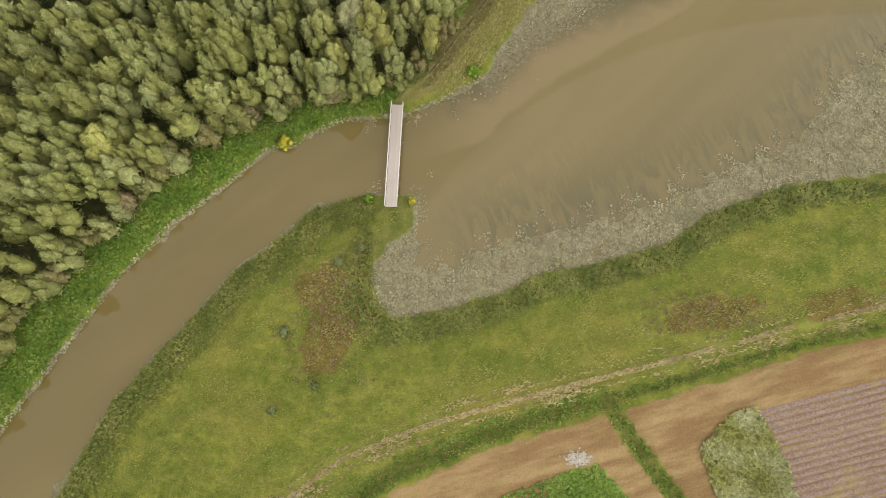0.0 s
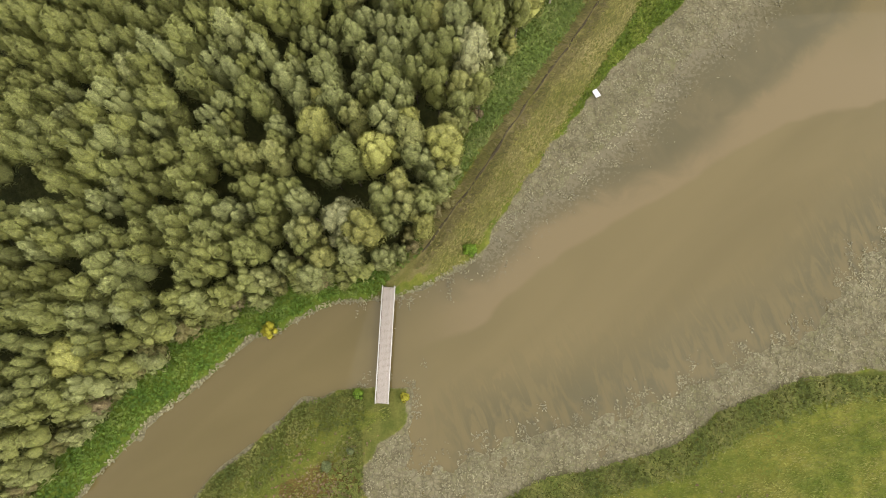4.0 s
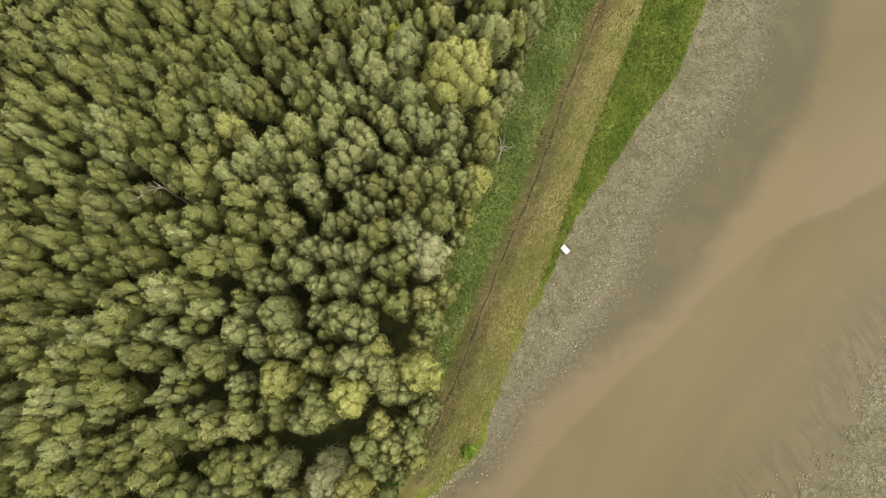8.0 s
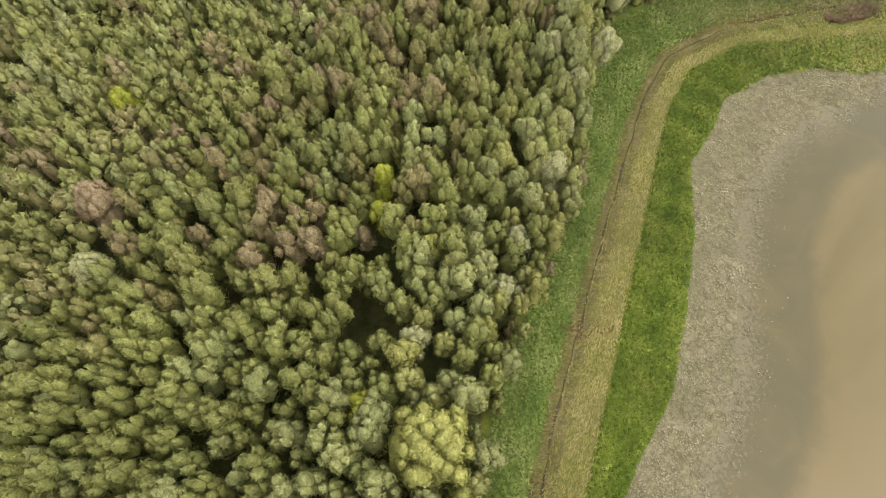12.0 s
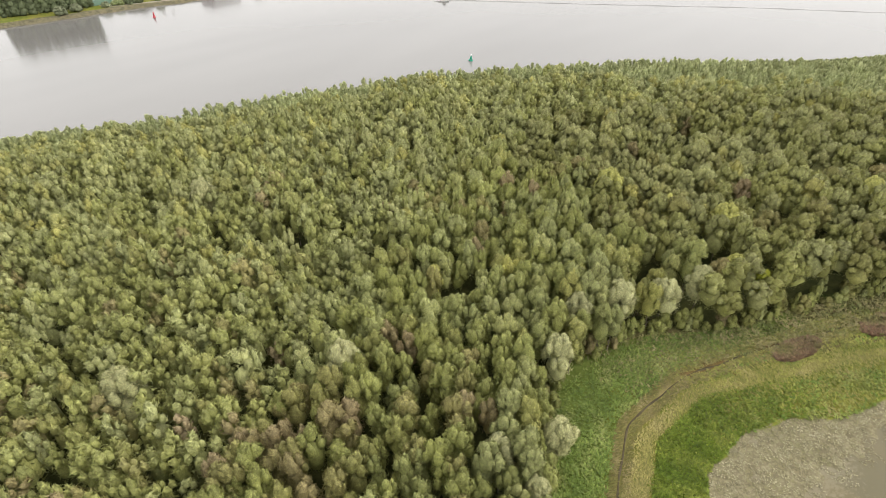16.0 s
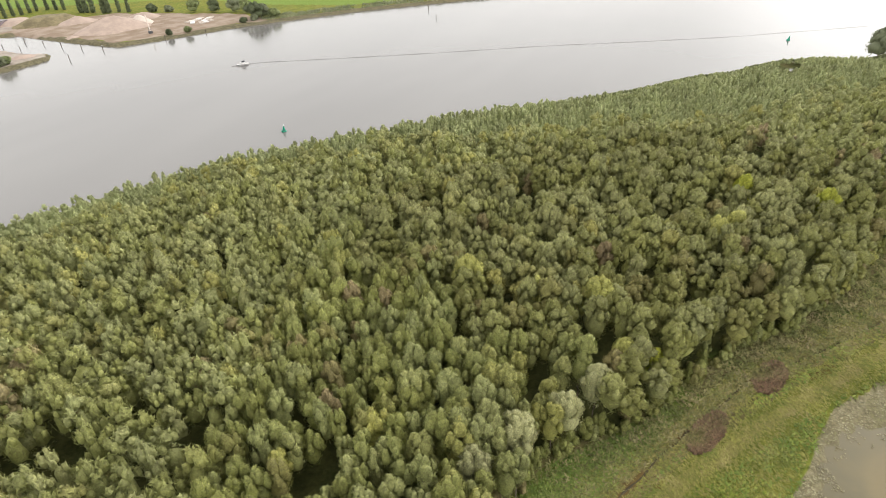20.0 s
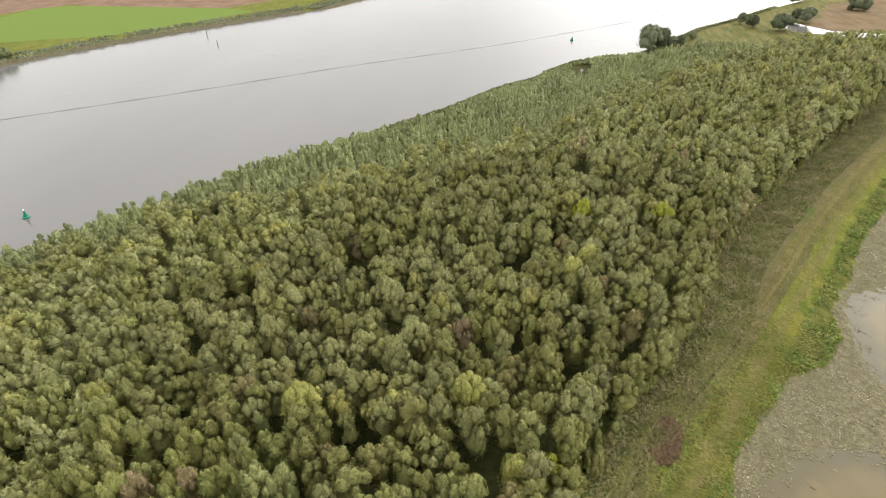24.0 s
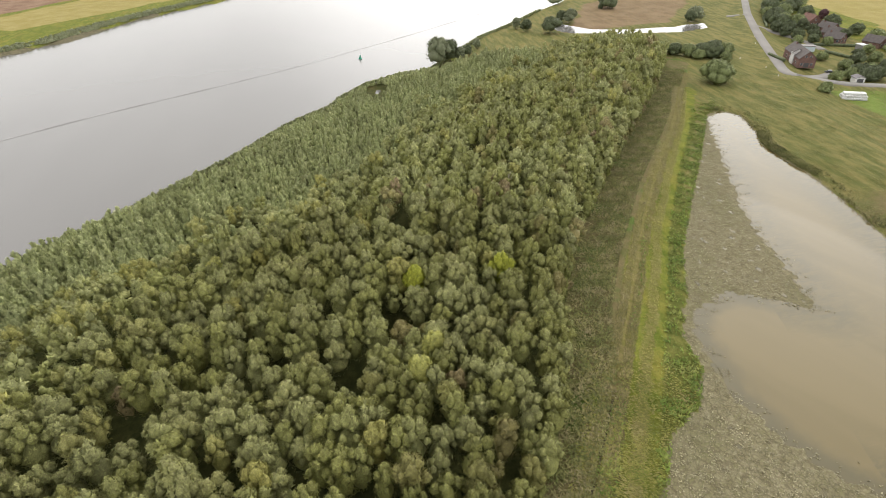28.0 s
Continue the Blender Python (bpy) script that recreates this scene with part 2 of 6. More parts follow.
def step(x, a, b):
    k = np.clip((x - a) / (b - a), 0, 1)
    return k * k * (3 - 2 * k)


def waves(p, size, seed=0):
    """A smooth random field over the plan, about -1 to 1."""
    g = np.random.default_rng(seed)
    total = np.zeros(len(p))
    for k in range(7):
        a, f = g.uniform(0, 6.28), g.uniform(0.6, 1.7) / size
        total += np.sin(6.28 * f * (p[:, 0] * math.cos(a) + p[:, 1] * math.sin(a)) + g.uniform(0, 6.28))
    return total / 3.2


def height(p):
    """Ground level over the plan."""
    pond, wet, riv = signed(p, POND), signed(p, WATER), signed(p, RIVER)
    land = 0.25 + 1.0 * (1 - np.exp(-np.maximum(-pond, 0) / 5)) + 0.12 * waves(p, 9, 1)
    south = step(-dist(p, DIKE_TRACK), -26, -3) * step(-pond, 1, 12)
    land += 2.2 * south
    land += 0.8 * step(p[:, 1], 560, 640) + 2.0 * step(-dist(p, ROAD), -14, -4)
    land -= 1.6 * np.exp(-(dist(p, DITCH) / 1.3) ** 2) + 1.2 * np.exp(-(dist(p, SIDE_DITCH) / 1.2) ** 2)
    land -= 0.18 * np.exp(-(dist(p, TRACK) / 0.7) ** 2)
    mud = 0.10 + 0.10 * waves(p, 5, 2) + 0.06 * waves(p, 2.1, 3)
    low = mud + (-0.55 - mud) * step(wet + 0.9 * waves(p, 7, 4), -1.2, 2.2)
    land -= 1.3 * step(signed(p, SMALL_POND), -2.0, 2.0)
    land -= 1.6 * step(-np.hypot(p[:, 0] - 438, (p[:, 1] - 272) * 1.6), -9, -6)
    h = np.where(pond > 0, low + (land - low) * step(-pond, -0.8, 0.0), land)
    return np.where(riv > -3, h + (-1.4 - h) * step(riv, -2.5, 3), h)


def sheet(name, v, f, mat, smooth=False):
    """A mesh of quads or triangles from arrays, quickly."""
    me = bpy.data.meshes.new(name)
    v, f = np.asarray(v, np.float32), np.asarray(f, np.int32)
    me.vertices.add(len(v))
    me.vertices.foreach_set("co", v.ravel())
    me.loops.add(f.size)
    me.loops.foreach_set("vertex_index", f.ravel())
    me.polygons.add(len(f))
    me.polygons.foreach_set("loop_start", np.arange(0, f.size, f.shape[1], dtype=np.int32))
    if smooth:
        me.polygons.foreach_set("use_smooth", np.ones(len(f), bool))
    me.update(calc_edges=True)
    if mat:
        me.materials.append(mat)
    return me


def lay(me, name, values):
    """Writes a colour (n, 4) or a number (n) for each point of a mesh."""
    if values.ndim == 2:
        me.attributes.new(name, 'FLOAT_COLOR', 'POINT').data.foreach_set("color", values.astype(np.float32).ravel())
    else:
        me.attributes.new(name, 'FLOAT', 'POINT').data.foreach_set("value", values.astype(np.float32))


def lattice(xs, ys):
    gx, gy = np.meshgrid(xs, ys)
    n, m = len(xs), len(ys)
    i = (np.arange(m - 1)[:, None] * n + np.arange(n - 1)[None]).ravel()
    return np.stack([gx.ravel(), gy.ravel()], 1), np.stack([i, i + 1, i + n + 1, i + n], 1)


def mesh_from(bm, name, mat=None, smooth=False):
    me = bpy.data.meshes.new(name)
    bm.normal_update()
    bm.to_mesh(me)
    bm.free()
    if smooth:
        for p in me.polygons:
            p.use_smooth = True
    if mat:
        me.materials.append(mat)
    return me


def part(name, bm, mat, parent=None, label="", m=None):
    """Links a bmesh (or a ready mesh) as one mesh object, under a thing or a part."""
    me = bm if isinstance(bm, bpy.types.Mesh) else mesh_from(bm, name, mat)
    ob = new(name, me)
    if parent is not None:
        ob.parent = parent
    if m is not None:
        ob.matrix_basis = m
    return tagged(ob, label) if label else ob


def block(bm, x0, y0, z0, x1, y1, z1, bevel=0.0):
    """Adds a box, with worn edges if wanted."""
    made = bmesh.ops.create_cube(bm, size=1.0, matrix=Matrix.Translation(((x0 + x1) / 2, (y0 + y1) / 2, (z0 + z1) / 2)) @ Matrix.Diagonal((x1 - x0, y1 - y0, z1 - z0, 1)))
    if bevel:
        es = {e for v in made["verts"] for e in v.link_edges}
        bmesh.ops.bevel(bm, geom=list(es), offset=bevel, segments=1, affect='EDGES')
    return bm


def box(x0, y0, z0, x1, y1, z1, bevel=0.0):
    return block(bmesh.new(), x0, y0, z0, x1, y1, z1, bevel)


def rod(bm, a, b, r0, r1=None, sides=8):
    a, b = Vector(a), Vector(b)
    m = Matrix.Translation((a + b) / 2) @ (b - a).to_track_quat("Z", "Y").to_matrix().to_4x4()
    bmesh.ops.create_cone(bm, cap_ends=True, segments=sides, radius1=r0, radius2=r0 if r1 is None else r1, depth=(b - a).length, matrix=m)
    return bm


# ---- ground ----
def spread(points, steps):
    """Grid lines between points, with the step of each stretch."""
    out = [points[0]]
    for a, b, s in zip(points, points[1:], steps):
        n = max(1, round((b - a) / s))
        out += [a + (b - a) * (k + 1) / n for k in range(n)]
    return np.array(out)


gx = spread([-4500, -1500, -400, -110, -85, 90, 210, 420, 760, 1500, 4500], [500, 70, 15, 4, 1.25, 1.5, 2.2, 5, 40, 500])
gy = spread([-4500, -600, -170, -30, 190, 270, 400, 600, 720, 1000, 1600, 4500], [500, 40, 6, 1.25, 2.5, 8, 14, 5, 10, 50, 500])
P, F = lattice(gx, gy)
hz = height(P)
pond_d, wet_d, riv_d, wood_d = signed(P, POND), signed(P, WATER), signed(P, RIVER), signed(P, FOREST)
track_d, mown_d, dike_d, ditch_d, side_d = dist(P, TRACK), dist(P, MOWN), dist(P, DIKE_TRACK), dist(P, DITCH), dist(P, SIDE_DITCH)
X, Y = P[:, 0], P[:, 1]
north = Y > np.where(X > 60, 0.55 * X, np.where(X < -9, 0.92 * (X + 25) + 33, 40))   # north of the creek and pond
near_land = (pond_d < 0) & (wood_d < 2)
w1, w2, w3 = waves(P, 14, 11), waves(P, 6, 12), waves(P, 35, 13)


def blob(x, y, rx, ry, turn=0.0):
    c, s = math.cos(radians(turn)), math.sin(radians(turn))
    u, v = (X - x) * c + (Y - y) * s, -(X - x) * s + (Y - y) * c
    return step(-np.sqrt((u / rx) ** 2 + (v / ry) ** 2) + 0.25 * w2, -1.1, -0.7)


mud = step(pond_d + 0.5 * w2, -0.6, 0.5)
half = 3.7 - 1.9 * step(X, 55, 105)   # half width of the mown strip
mown = step(half - mown_d + 0.5 * w2, -0.5, 1.5) * (pond_d < -1) * step(mown_d + half, 0.0, 0.1) + 0.75 * step(-track_d, -1.0, -0.3) + 0.55 * step(-dike_d + 0.4 * w2, -1.6, -0.5) * (X < 110)
lush_far = step(X, 10, 30) * step(-X, -138, -100) * step(pond_d, -13, -10) * step(-mown_d, -30, -3.2) * step(mown_d - half, -0.8, 0.8) * step(track_d, 3, 5)
lush_bank = step(pond_d, -15, -11) * (north & (X < -8))
lush = np.clip((lush_far + lush_bank) * (pond_d < 0.5), 0, 1)
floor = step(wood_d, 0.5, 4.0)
soil_poly = [(-60, -66), (-18, -29), (-9, -22.5), (5, -16.8), (19, -12.3), (26, -11), (34, -8.6), (42.5, -6), (51, -3.5), (63, 0), (75, 2.5), (150, 18), (180, -60), (60, -120), (-60, -120)]
soil = step(signed(P, soil_poly) + 0.3 * w2, -0.6, 0.4) * step(side_d, 1.0, 2.0)
rough = blob(-20, 10, 6, 9, 60) + blob(-22, 2, 5, 6) + blob(44, 6, 8, 3.5, 15) + 0.8 * blob(66, 8, 9, 3, 15)
for x, y, rx, ry in ((165, 180, 7, 3), (139, 184, 8, 3), (176, 173, 5, 2.5), (48, 126, 5, 2), (30, 104, 3, 1.5), (118, 187, 8, 2.5)):
    rough += blob(x, y, rx, ry, -15)
fringe = step(pond_d, -5.5, -2) * (pond_d < 0) * (~north) + step(-wood_d, -0.5, 0.5) * step(wood_d, -9, -3) * (X > 60) * 0.7
band_n = step(pond_d, -15, -8) * (pond_d < 0) * (X > 165) * (Y > 100) * step(mown_d, 3, 5) * step(-mown_d, -20, -12)
herb = np.clip(fringe + band_n + step(-side_d, -1.8, -0.9) + 0.9 * step(-ditch_d * np.where(X > 25, 2.0, 1.0), -2.2, -1.0), 0, 1)
far_yard = signed(P, [(128, 880), (120, 845), (108, 832), (152, 745), (172, 695), (200, 692), (262, 692), (300, 684), (304, 730), (255, 800), (215, 850)])
quay = signed(P, [(-30, 660), (24, 660), (84, 675), (116, 690), (118, 702), (86, 768), (78, 812), (95, 832), (118, 840), (124, 880), (60, 960), (-60, 900), (-60, 720)])
lawn = signed(P, [(-8, 662), (26, 662), (84, 676), (92, 692), (74, 700), (48, 686), (14, 700), (6, 690)])
paved = np.clip(step(quay, -4, 2) * (1 - step(lawn, -3, 2)), 0, 1)
sand = np.clip(step(far_yard + 3 * w3, -3, 3), 0, 1)
green_far = step(signed(P, [(318, 853), (345, 765), (400, 688), (470, 662), (536, 645), (541, 690), (520, 795), (500, 893), (470, 925)]), -4, 2)
green_far += step(signed(P, [(-2000, 1000), (40, 930), (120, 1000), (318, 870), (440, 960), (400, 1600), (-2000, 1600)]), -10, 10) * 0.6
ripe = step(signed(P, [(560, -80), (610, -100), (710, -86), (1300, -300), (1200, -700), (500, -300)]), -3, 2)
ripe += 0.7 * step(signed(P, [(625, 668), (720, 630), (800, 605), (1500, 400), (1700, 700), (820, 735), (700, 750), (640, 715)]), -6, 3)
till = step(signed(P, [(592, 148), (610, 97), (628, 55), (690, 28), (760, 5), (860, 20), (725, 118), (680, 128)]) + 3 * w3, -6, 4) * 0.54
till += step(signed(P, [(386, 938), (470, 926), (900, 720), (1100, 800), (700, 1300)]), -8, 4)
till += step(signed(P, [(505, 895), (522, 793), (543, 692), (604, 672), (632, 715), (600, 960), (545, 1100)]), -4, 2) + step(signed(P, [(705, 765), (820, 750), (1600, 720), (1600, 1500), (700, 1300)]), -6, 3)
meadow = step(signed(P, [(432, 22), (436, 10), (425, -30), (415, -160), (250, -120), (290, 20), (380, 8)]), -4, 3)
crop = step(signed(P, [(18, -20.3), (24, -18.6), (29, -24), (40, -45), (0, -45)]), -0.5, 0.3)

ground_mesh = sheet("ground", np.column_stack([P, hz]), F, None, True)
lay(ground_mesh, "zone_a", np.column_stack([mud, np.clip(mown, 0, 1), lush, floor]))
lay(ground_mesh, "zone_b", np.column_stack([soil, np.clip(rough, 0, 1), herb, np.clip(sand, 0, 1)]))
lay(ground_mesh, "zone_c", np.column_stack([np.clip(green_far + crop + 0.55 * meadow, 0, 1), np.clip(ripe, 0, 1), np.clip(till, 0, 1), paved]))
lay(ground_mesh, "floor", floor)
lay(ground_mesh, "reedy", np.clip(step(X, 90, 105) * step(wood_d, -17, -13) * step(mown_d - half, 0.5, 2.0) * (pond_d < -7) + step(X, 270, 300) * (Y < 90) * step(pond_d, -20, -13) * (pond_d < 0), 0, 1))
lay(ground_mesh, "pasture", step(X, 285, 330) * (wood_d < -15) * (Y < 230) * (Y > -60) * (mown_d > 6))
lay(ground_mesh, "tan", step(-track_d + 0.6 * w2, -3.0 - 1.2 * step(X, 90, 120), -1.4) * (pond_d < -2))
lay(ground_mesh, "stone", step(riv_d, -9, -5) * (Y > 560))
lay(ground_mesh, "shade_herb", step(-wood_d, -3, 1) * step(wood_d, -12, -7) * step(track_d, 1.5, 4.0) * (pond_d < -7) * (X > -5) * (X < 150))
lay(ground_mesh, "sand", sand)
lay(ground_mesh, "paved", paved)

n = Nodes("ground", 0.95, 0.1)
fine, mid, big, streak = n.noise(3.0, 4.0, 0.7), n.noise(0.45, 4.0, 0.65), n.noise(0.06, 3.0), n.noise(0.5, 3.0, 0.6, (1, 7, 1), -76)
mow = n.noise(0.7, 4.0, 0.65, (1, 5, 1), -38)
jag = n.math('SUBTRACT', n.noise(1.3, 5.0, 0.75), 0.5)


def zone(name, channel=None, jagged=0.9, lo=0.35, hi=0.65):
    return n.band(n.math('ADD', n.attr(name, channel), n.math('MULTIPLY', jag, jagged)), lo, hi)


grass = n.mix(n.band(mid, 0.3, 0.7), (0.100, 0.124, 0.018), (0.178, 0.182, 0.038))
grass = n.mix(n.math('MULTIPLY', n.band(big, 0.45, 0.7), 0.6), grass, (0.170, 0.146, 0.038))
grass = n.mix(n.math('MULTIPLY', n.band(streak, 0.5, 0.75), 0.4), grass, (0.192, 0.169, 0.049))
patchy = n.noise(0.22, 4.0, 0.7, (1, 2.5, 1), -70)
grass = n.mix(n.band(patchy, 0.35, 0.68), n.mix(1.0, grass, (0.72, 0.80, 0.70), 'MULTIPLY'), n.mix(1.0, grass, (1.16, 1.10, 1.05), 'MULTIPLY'))
col = grass
col = n.mix(zone("zone_b", 2), col, n.mix(n.band(mid, 0.35, 0.65), (0.075, 0.088, 0.018), (0.128, 0.128, 0.033)))
reedy = n.mix(n.band(n.noise(0.16, 4.0, 0.7), 0.3, 0.7), (0.100, 0.100, 0.034), (0.150, 0.118, 0.060))
reedy = n.mix(n.band(n.noise(0.07, 3.0, 0.6), 0.52, 0.66), reedy, (0.080, 0.115, 0.026))
col = n.mix(zone("reedy"), col, reedy)
col = n.mix(zone("pasture"), col, n.mix(n.band(n.noise(0.30, 5.0, 0.7, (1, 6, 1), -78), 0.36, 0.64), (0.088, 0.098, 0.028), (0.172, 0.150, 0.056)))
col = n.mix(zone("shade_herb"), col, n.mix(n.band(mid, 0.3, 0.7), (0.085, 0.115, 0.022), (0.130, 0.165, 0.038)))
col = n.mix(zone("stone"), col, n.mix(n.band(mid, 0.35, 0.65), (0.080, 0.074, 0.046), (0.150, 0.132, 0.080)))
col = n.mix(zone("zone_a", 2), col, n.mix(n.band(mid, 0.3, 0.7), (0.060, 0.095, 0.010), (0.125, 0.165, 0.024)))
col = n.mix(n.math('MULTIPLY', zone("zone_a", 1), 0.85), col, n.mix(n.band(mow, 0.35, 0.68), (0.142, 0.146, 0.034), (0.200, 0.178, 0.070)))
col = n.mix(n.math('MULTIPLY', zone("tan"), 0.8), col, n.mix(n.band(mow, 0.35, 0.68), (0.130, 0.120, 0.035), (0.195, 0.158, 0.072)))
col = n.mix(n.math('MULTIPLY', zone("zone_b", 1), 0.75), col, n.mix(n.band(mid, 0.3, 0.7), (0.092, 0.049, 0.019), (0.147, 0.097, 0.033)))
soil_c = n.mix(n.band(n.noise(0.5, 4.0, 0.6, (1, 6, 1), -74), 0.35, 0.68), (0.165, 0.102, 0.046), (0.247, 0.173, 0.083))
soil_c = n.mix(n.math('MULTIPLY', n.band(mid, 0.5, 0.75), 0.5), soil_c, (0.186, 0.157, 0.054))
col = n.mix(zone("zone_b", 0, 0.5), col, soil_c)
col = n.mix(zone("zone_c", 0, 0.3), col, n.mix(n.band(mid, 0.3, 0.7), (0.118, 0.175, 0.030), (0.148, 0.208, 0.045)))
col = n.mix(zone("zone_c", 1, 0.3), col, n.mix(n.band(big, 0.3, 0.7), (0.231, 0.190, 0.061), (0.272, 0.231, 0.089)))
col = n.mix(zone("zone_c", 2, 0.3), col, n.mix(n.band(big, 0.3, 0.7), (0.163, 0.102, 0.068), (0.225, 0.150, 0.102)))
col = n.mix(n.band(n.attr("sand"), 0.3, 0.7), col, n.mix(n.band(n.noise(0.08, 4.0), 0.35, 0.65), (0.201, 0.150, 0.111), (0.276, 0.222, 0.176)))
col = n.mix(n.band(n.attr("paved"), 0.3, 0.7), col, n.mix(n.band(n.noise(0.1, 4.0), 0.35, 0.65), (0.245, 0.208, 0.178), (0.325, 0.288, 0.250)))
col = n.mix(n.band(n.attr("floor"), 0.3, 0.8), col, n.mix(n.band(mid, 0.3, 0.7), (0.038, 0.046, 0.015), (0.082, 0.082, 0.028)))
mud_c = n.mix(n.band(mid, 0.35, 0.65), (0.165, 0.143, 0.085), (0.235, 0.208, 0.135))
mud_c = n.mix(n.math('MULTIPLY', n.band(n.noise(2.2, 3.0, 0.6), 0.45, 0.6), 0.6), mud_c, (0.158, 0.155, 0.072))
mud_c = n.mix(n.math('MULTIPLY', n.band(n.noise(0.055, 4.0, 0.65), 0.45, 0.62), 0.4), mud_c, (0.112, 0.118, 0.046))
cell = n.add("ShaderNodeTexVoronoi")
cell.feature = 'DISTANCE_TO_EDGE'
cell.inputs["Scale"].default_value = 0.95
warp = n.add("ShaderNodeTexNoise")
warp.inputs["Scale"].default_value, warp.inputs["Detail"].default_value = 1.1, 5.0
n.put(n.geo.outputs["Position"], warp.inputs["Vector"])
shift = n.add("ShaderNodeVectorMath")
shift.operation = 'MULTIPLY_ADD'
shift.inputs[1].default_value = (1.8, 1.8, 0.0)
n.put(warp.outputs["Color"], shift.inputs[0])
n.put(n.geo.outputs["Position"], shift.inputs[2])
n.put(shift.outputs[0], cell.inputs["Vector"])
crack = n.band(cell.outputs["Distance"], 0.02, 0.15)
mud_c = n.mix(crack, n.mix(n.band(mid, 0.3, 0.7), (0.105, 0.092, 0.054), (0.160, 0.140, 0.086)), mud_c)
col = n.mix(zone("zone_a", 0, 0.5), col, mud_c)
col = n.mix(n.math('MULTIPLY', n.band(fine, 0.35, 0.7), 0.45), col, n.mix(1.0, col, (0.55, 0.55, 0.5), 'MULTIPLY'))
n.bump(n.math('ADD', fine, n.math('MULTIPLY', mid, 2.0)), 0.7, 0.35)
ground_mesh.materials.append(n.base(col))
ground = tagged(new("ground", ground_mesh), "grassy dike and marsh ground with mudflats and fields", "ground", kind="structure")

# ---- water ----
P2, F2 = lattice(spread([-170, 420], [3.0]), spread([-135, 190], [3.0]))
pond_mesh = sheet("pond_water", np.column_stack([P2, np.zeros(len(P2))]), F2, None, True)
wd = signed(P2, WATER)
sd = dist(P2, SILT) * np.where(P2[:, 1] > np.interp(P2[:, 0], [a for a, b in SILT], [b for a, b in SILT]), 1, -1)
lay(pond_mesh, "shoal", np.clip(wd, -5, 60))
lay(pond_mesh, "silt", sd)
lay(pond_mesh, "wide", step(P2[:, 0], 15, 60) * step(-P2[:, 0], -165, -125))
lay(pond_mesh, "open", step(P2[:, 0], -8, 8))
lay(pond_mesh, "flow", step(P2[:, 0], -8, 8) * step(-P2[:, 0], -165, -120))
n = Nodes("turbid_water", 0.04, 0.5)
n.bsdf.inputs["IOR"].default_value = 1.36
drift = n.noise(0.05, 3.0, 0.6, (1, 4, 1), -55, distort=1.0)
plume = n.noise(0.09, 4.0, 0.6, None, 0, distort=1.2)
feather = n.noise(0.46, 3.5, 0.62, (1, 4, 1), 18, distort=1.6)
wob = n.math('MULTIPLY', n.math('SUBTRACT', n.noise(0.035, 3.0), 0.5), 12.0)
s = n.math('ADD', n.attr("silt"), wob)
body = n.mix(n.band(drift, 0.3, 0.7), (0.096, 0.073, 0.024), (0.116, 0.088, 0.032))
body = n.mix(n.math('MULTIPLY', n.math('MULTIPLY', n.band(s, -0.6, 0.8), n.band(s, 26.0, 4.0)), n.attr("flow")), body, (0.134, 0.099, 0.044))
shoal = n.attr("shoal")
south = n.band(n.attr("silt"), -4.0, -10.0)
reach = n.math('SUBTRACT', n.math('ADD', shoal, n.math('MULTIPLY', n.math('SUBTRACT', plume, 0.5), 8.0)), n.math('MULTIPLY', n.attr("wide"), 10.0))
weed_n = n.math('MULTIPLY', n.band(reach, 6.5, 1.5), n.band(plume, 0.25, 0.60, 0.60, 1.0))
weed_s = n.math('MULTIPLY', n.band(n.math('ADD', shoal, n.math('MULTIPLY', n.math('SUBTRACT', feather, 0.5), 24.0)), 15.0, 6.0), n.band(feather, 0.38, 0.66, 0.25, 1.0))
dim = n.math('MULTIPLY', n.mix(south, weed_n, weed_s), n.attr("open"))
body = n.mix(n.math('MULTIPLY', dim, 0.9), body, (0.062, 0.053, 0.020))
n.bump(n.noise(0.9, 3.0), 0.006, 0.05)
edge = n.math('ADD', n.math('MULTIPLY', shoal, 0.035), n.math('MULTIPLY', n.math('SUBTRACT', 1.0, n.attr("flow")), 2.0))
scum = n.band(n.math('SUBTRACT', n.noise(1.5, 4.0, 0.7), edge), 0.36, 0.50)
body = n.mix(n.math('MULTIPLY', n.math('MULTIPLY', scum, n.band(n.attr("silt"), -4.0, 2.0)), 0.7), body, (0.135, 0.116, 0.066))
pond_mesh.materials.append(n.base(body))
pond = tagged(new("pond_water", pond_mesh), "still brown silty water of creek and tidal pond", "water", kind="structure")

P3, F3 = lattice(spread([-1500, -200, 900, 2600], [100, 20, 100]), spread([-500, 230, 850], [60, 20]))
keep = signed(P3[F3].mean(1), RIVER) > -70
river_mesh = sheet("river_water", np.column_stack([P3, np.full(len(P3), -0.05)]), F3[keep], None, True)
n = Nodes("river_water", 0.15, 0.5)
n.bsdf.inputs["IOR"].default_value = 1.33
body = n.mix(n.band(n.noise(0.006, 3.0, 0.6, (1, 3, 1), -70), 0.3, 0.7), (0.105, 0.101, 0.097), (0.135, 0.130, 0.125))
n.bump(n.math('ADD', n.noise(0.5, 3.0), n.noise(0.07, 2.0)), 0.04, 0.1)
river_mesh.materials.append(n.base(body))
river = tagged(new("river_water", river_mesh), "wide calm grey river under a cloudy sky", "water", kind="structure")

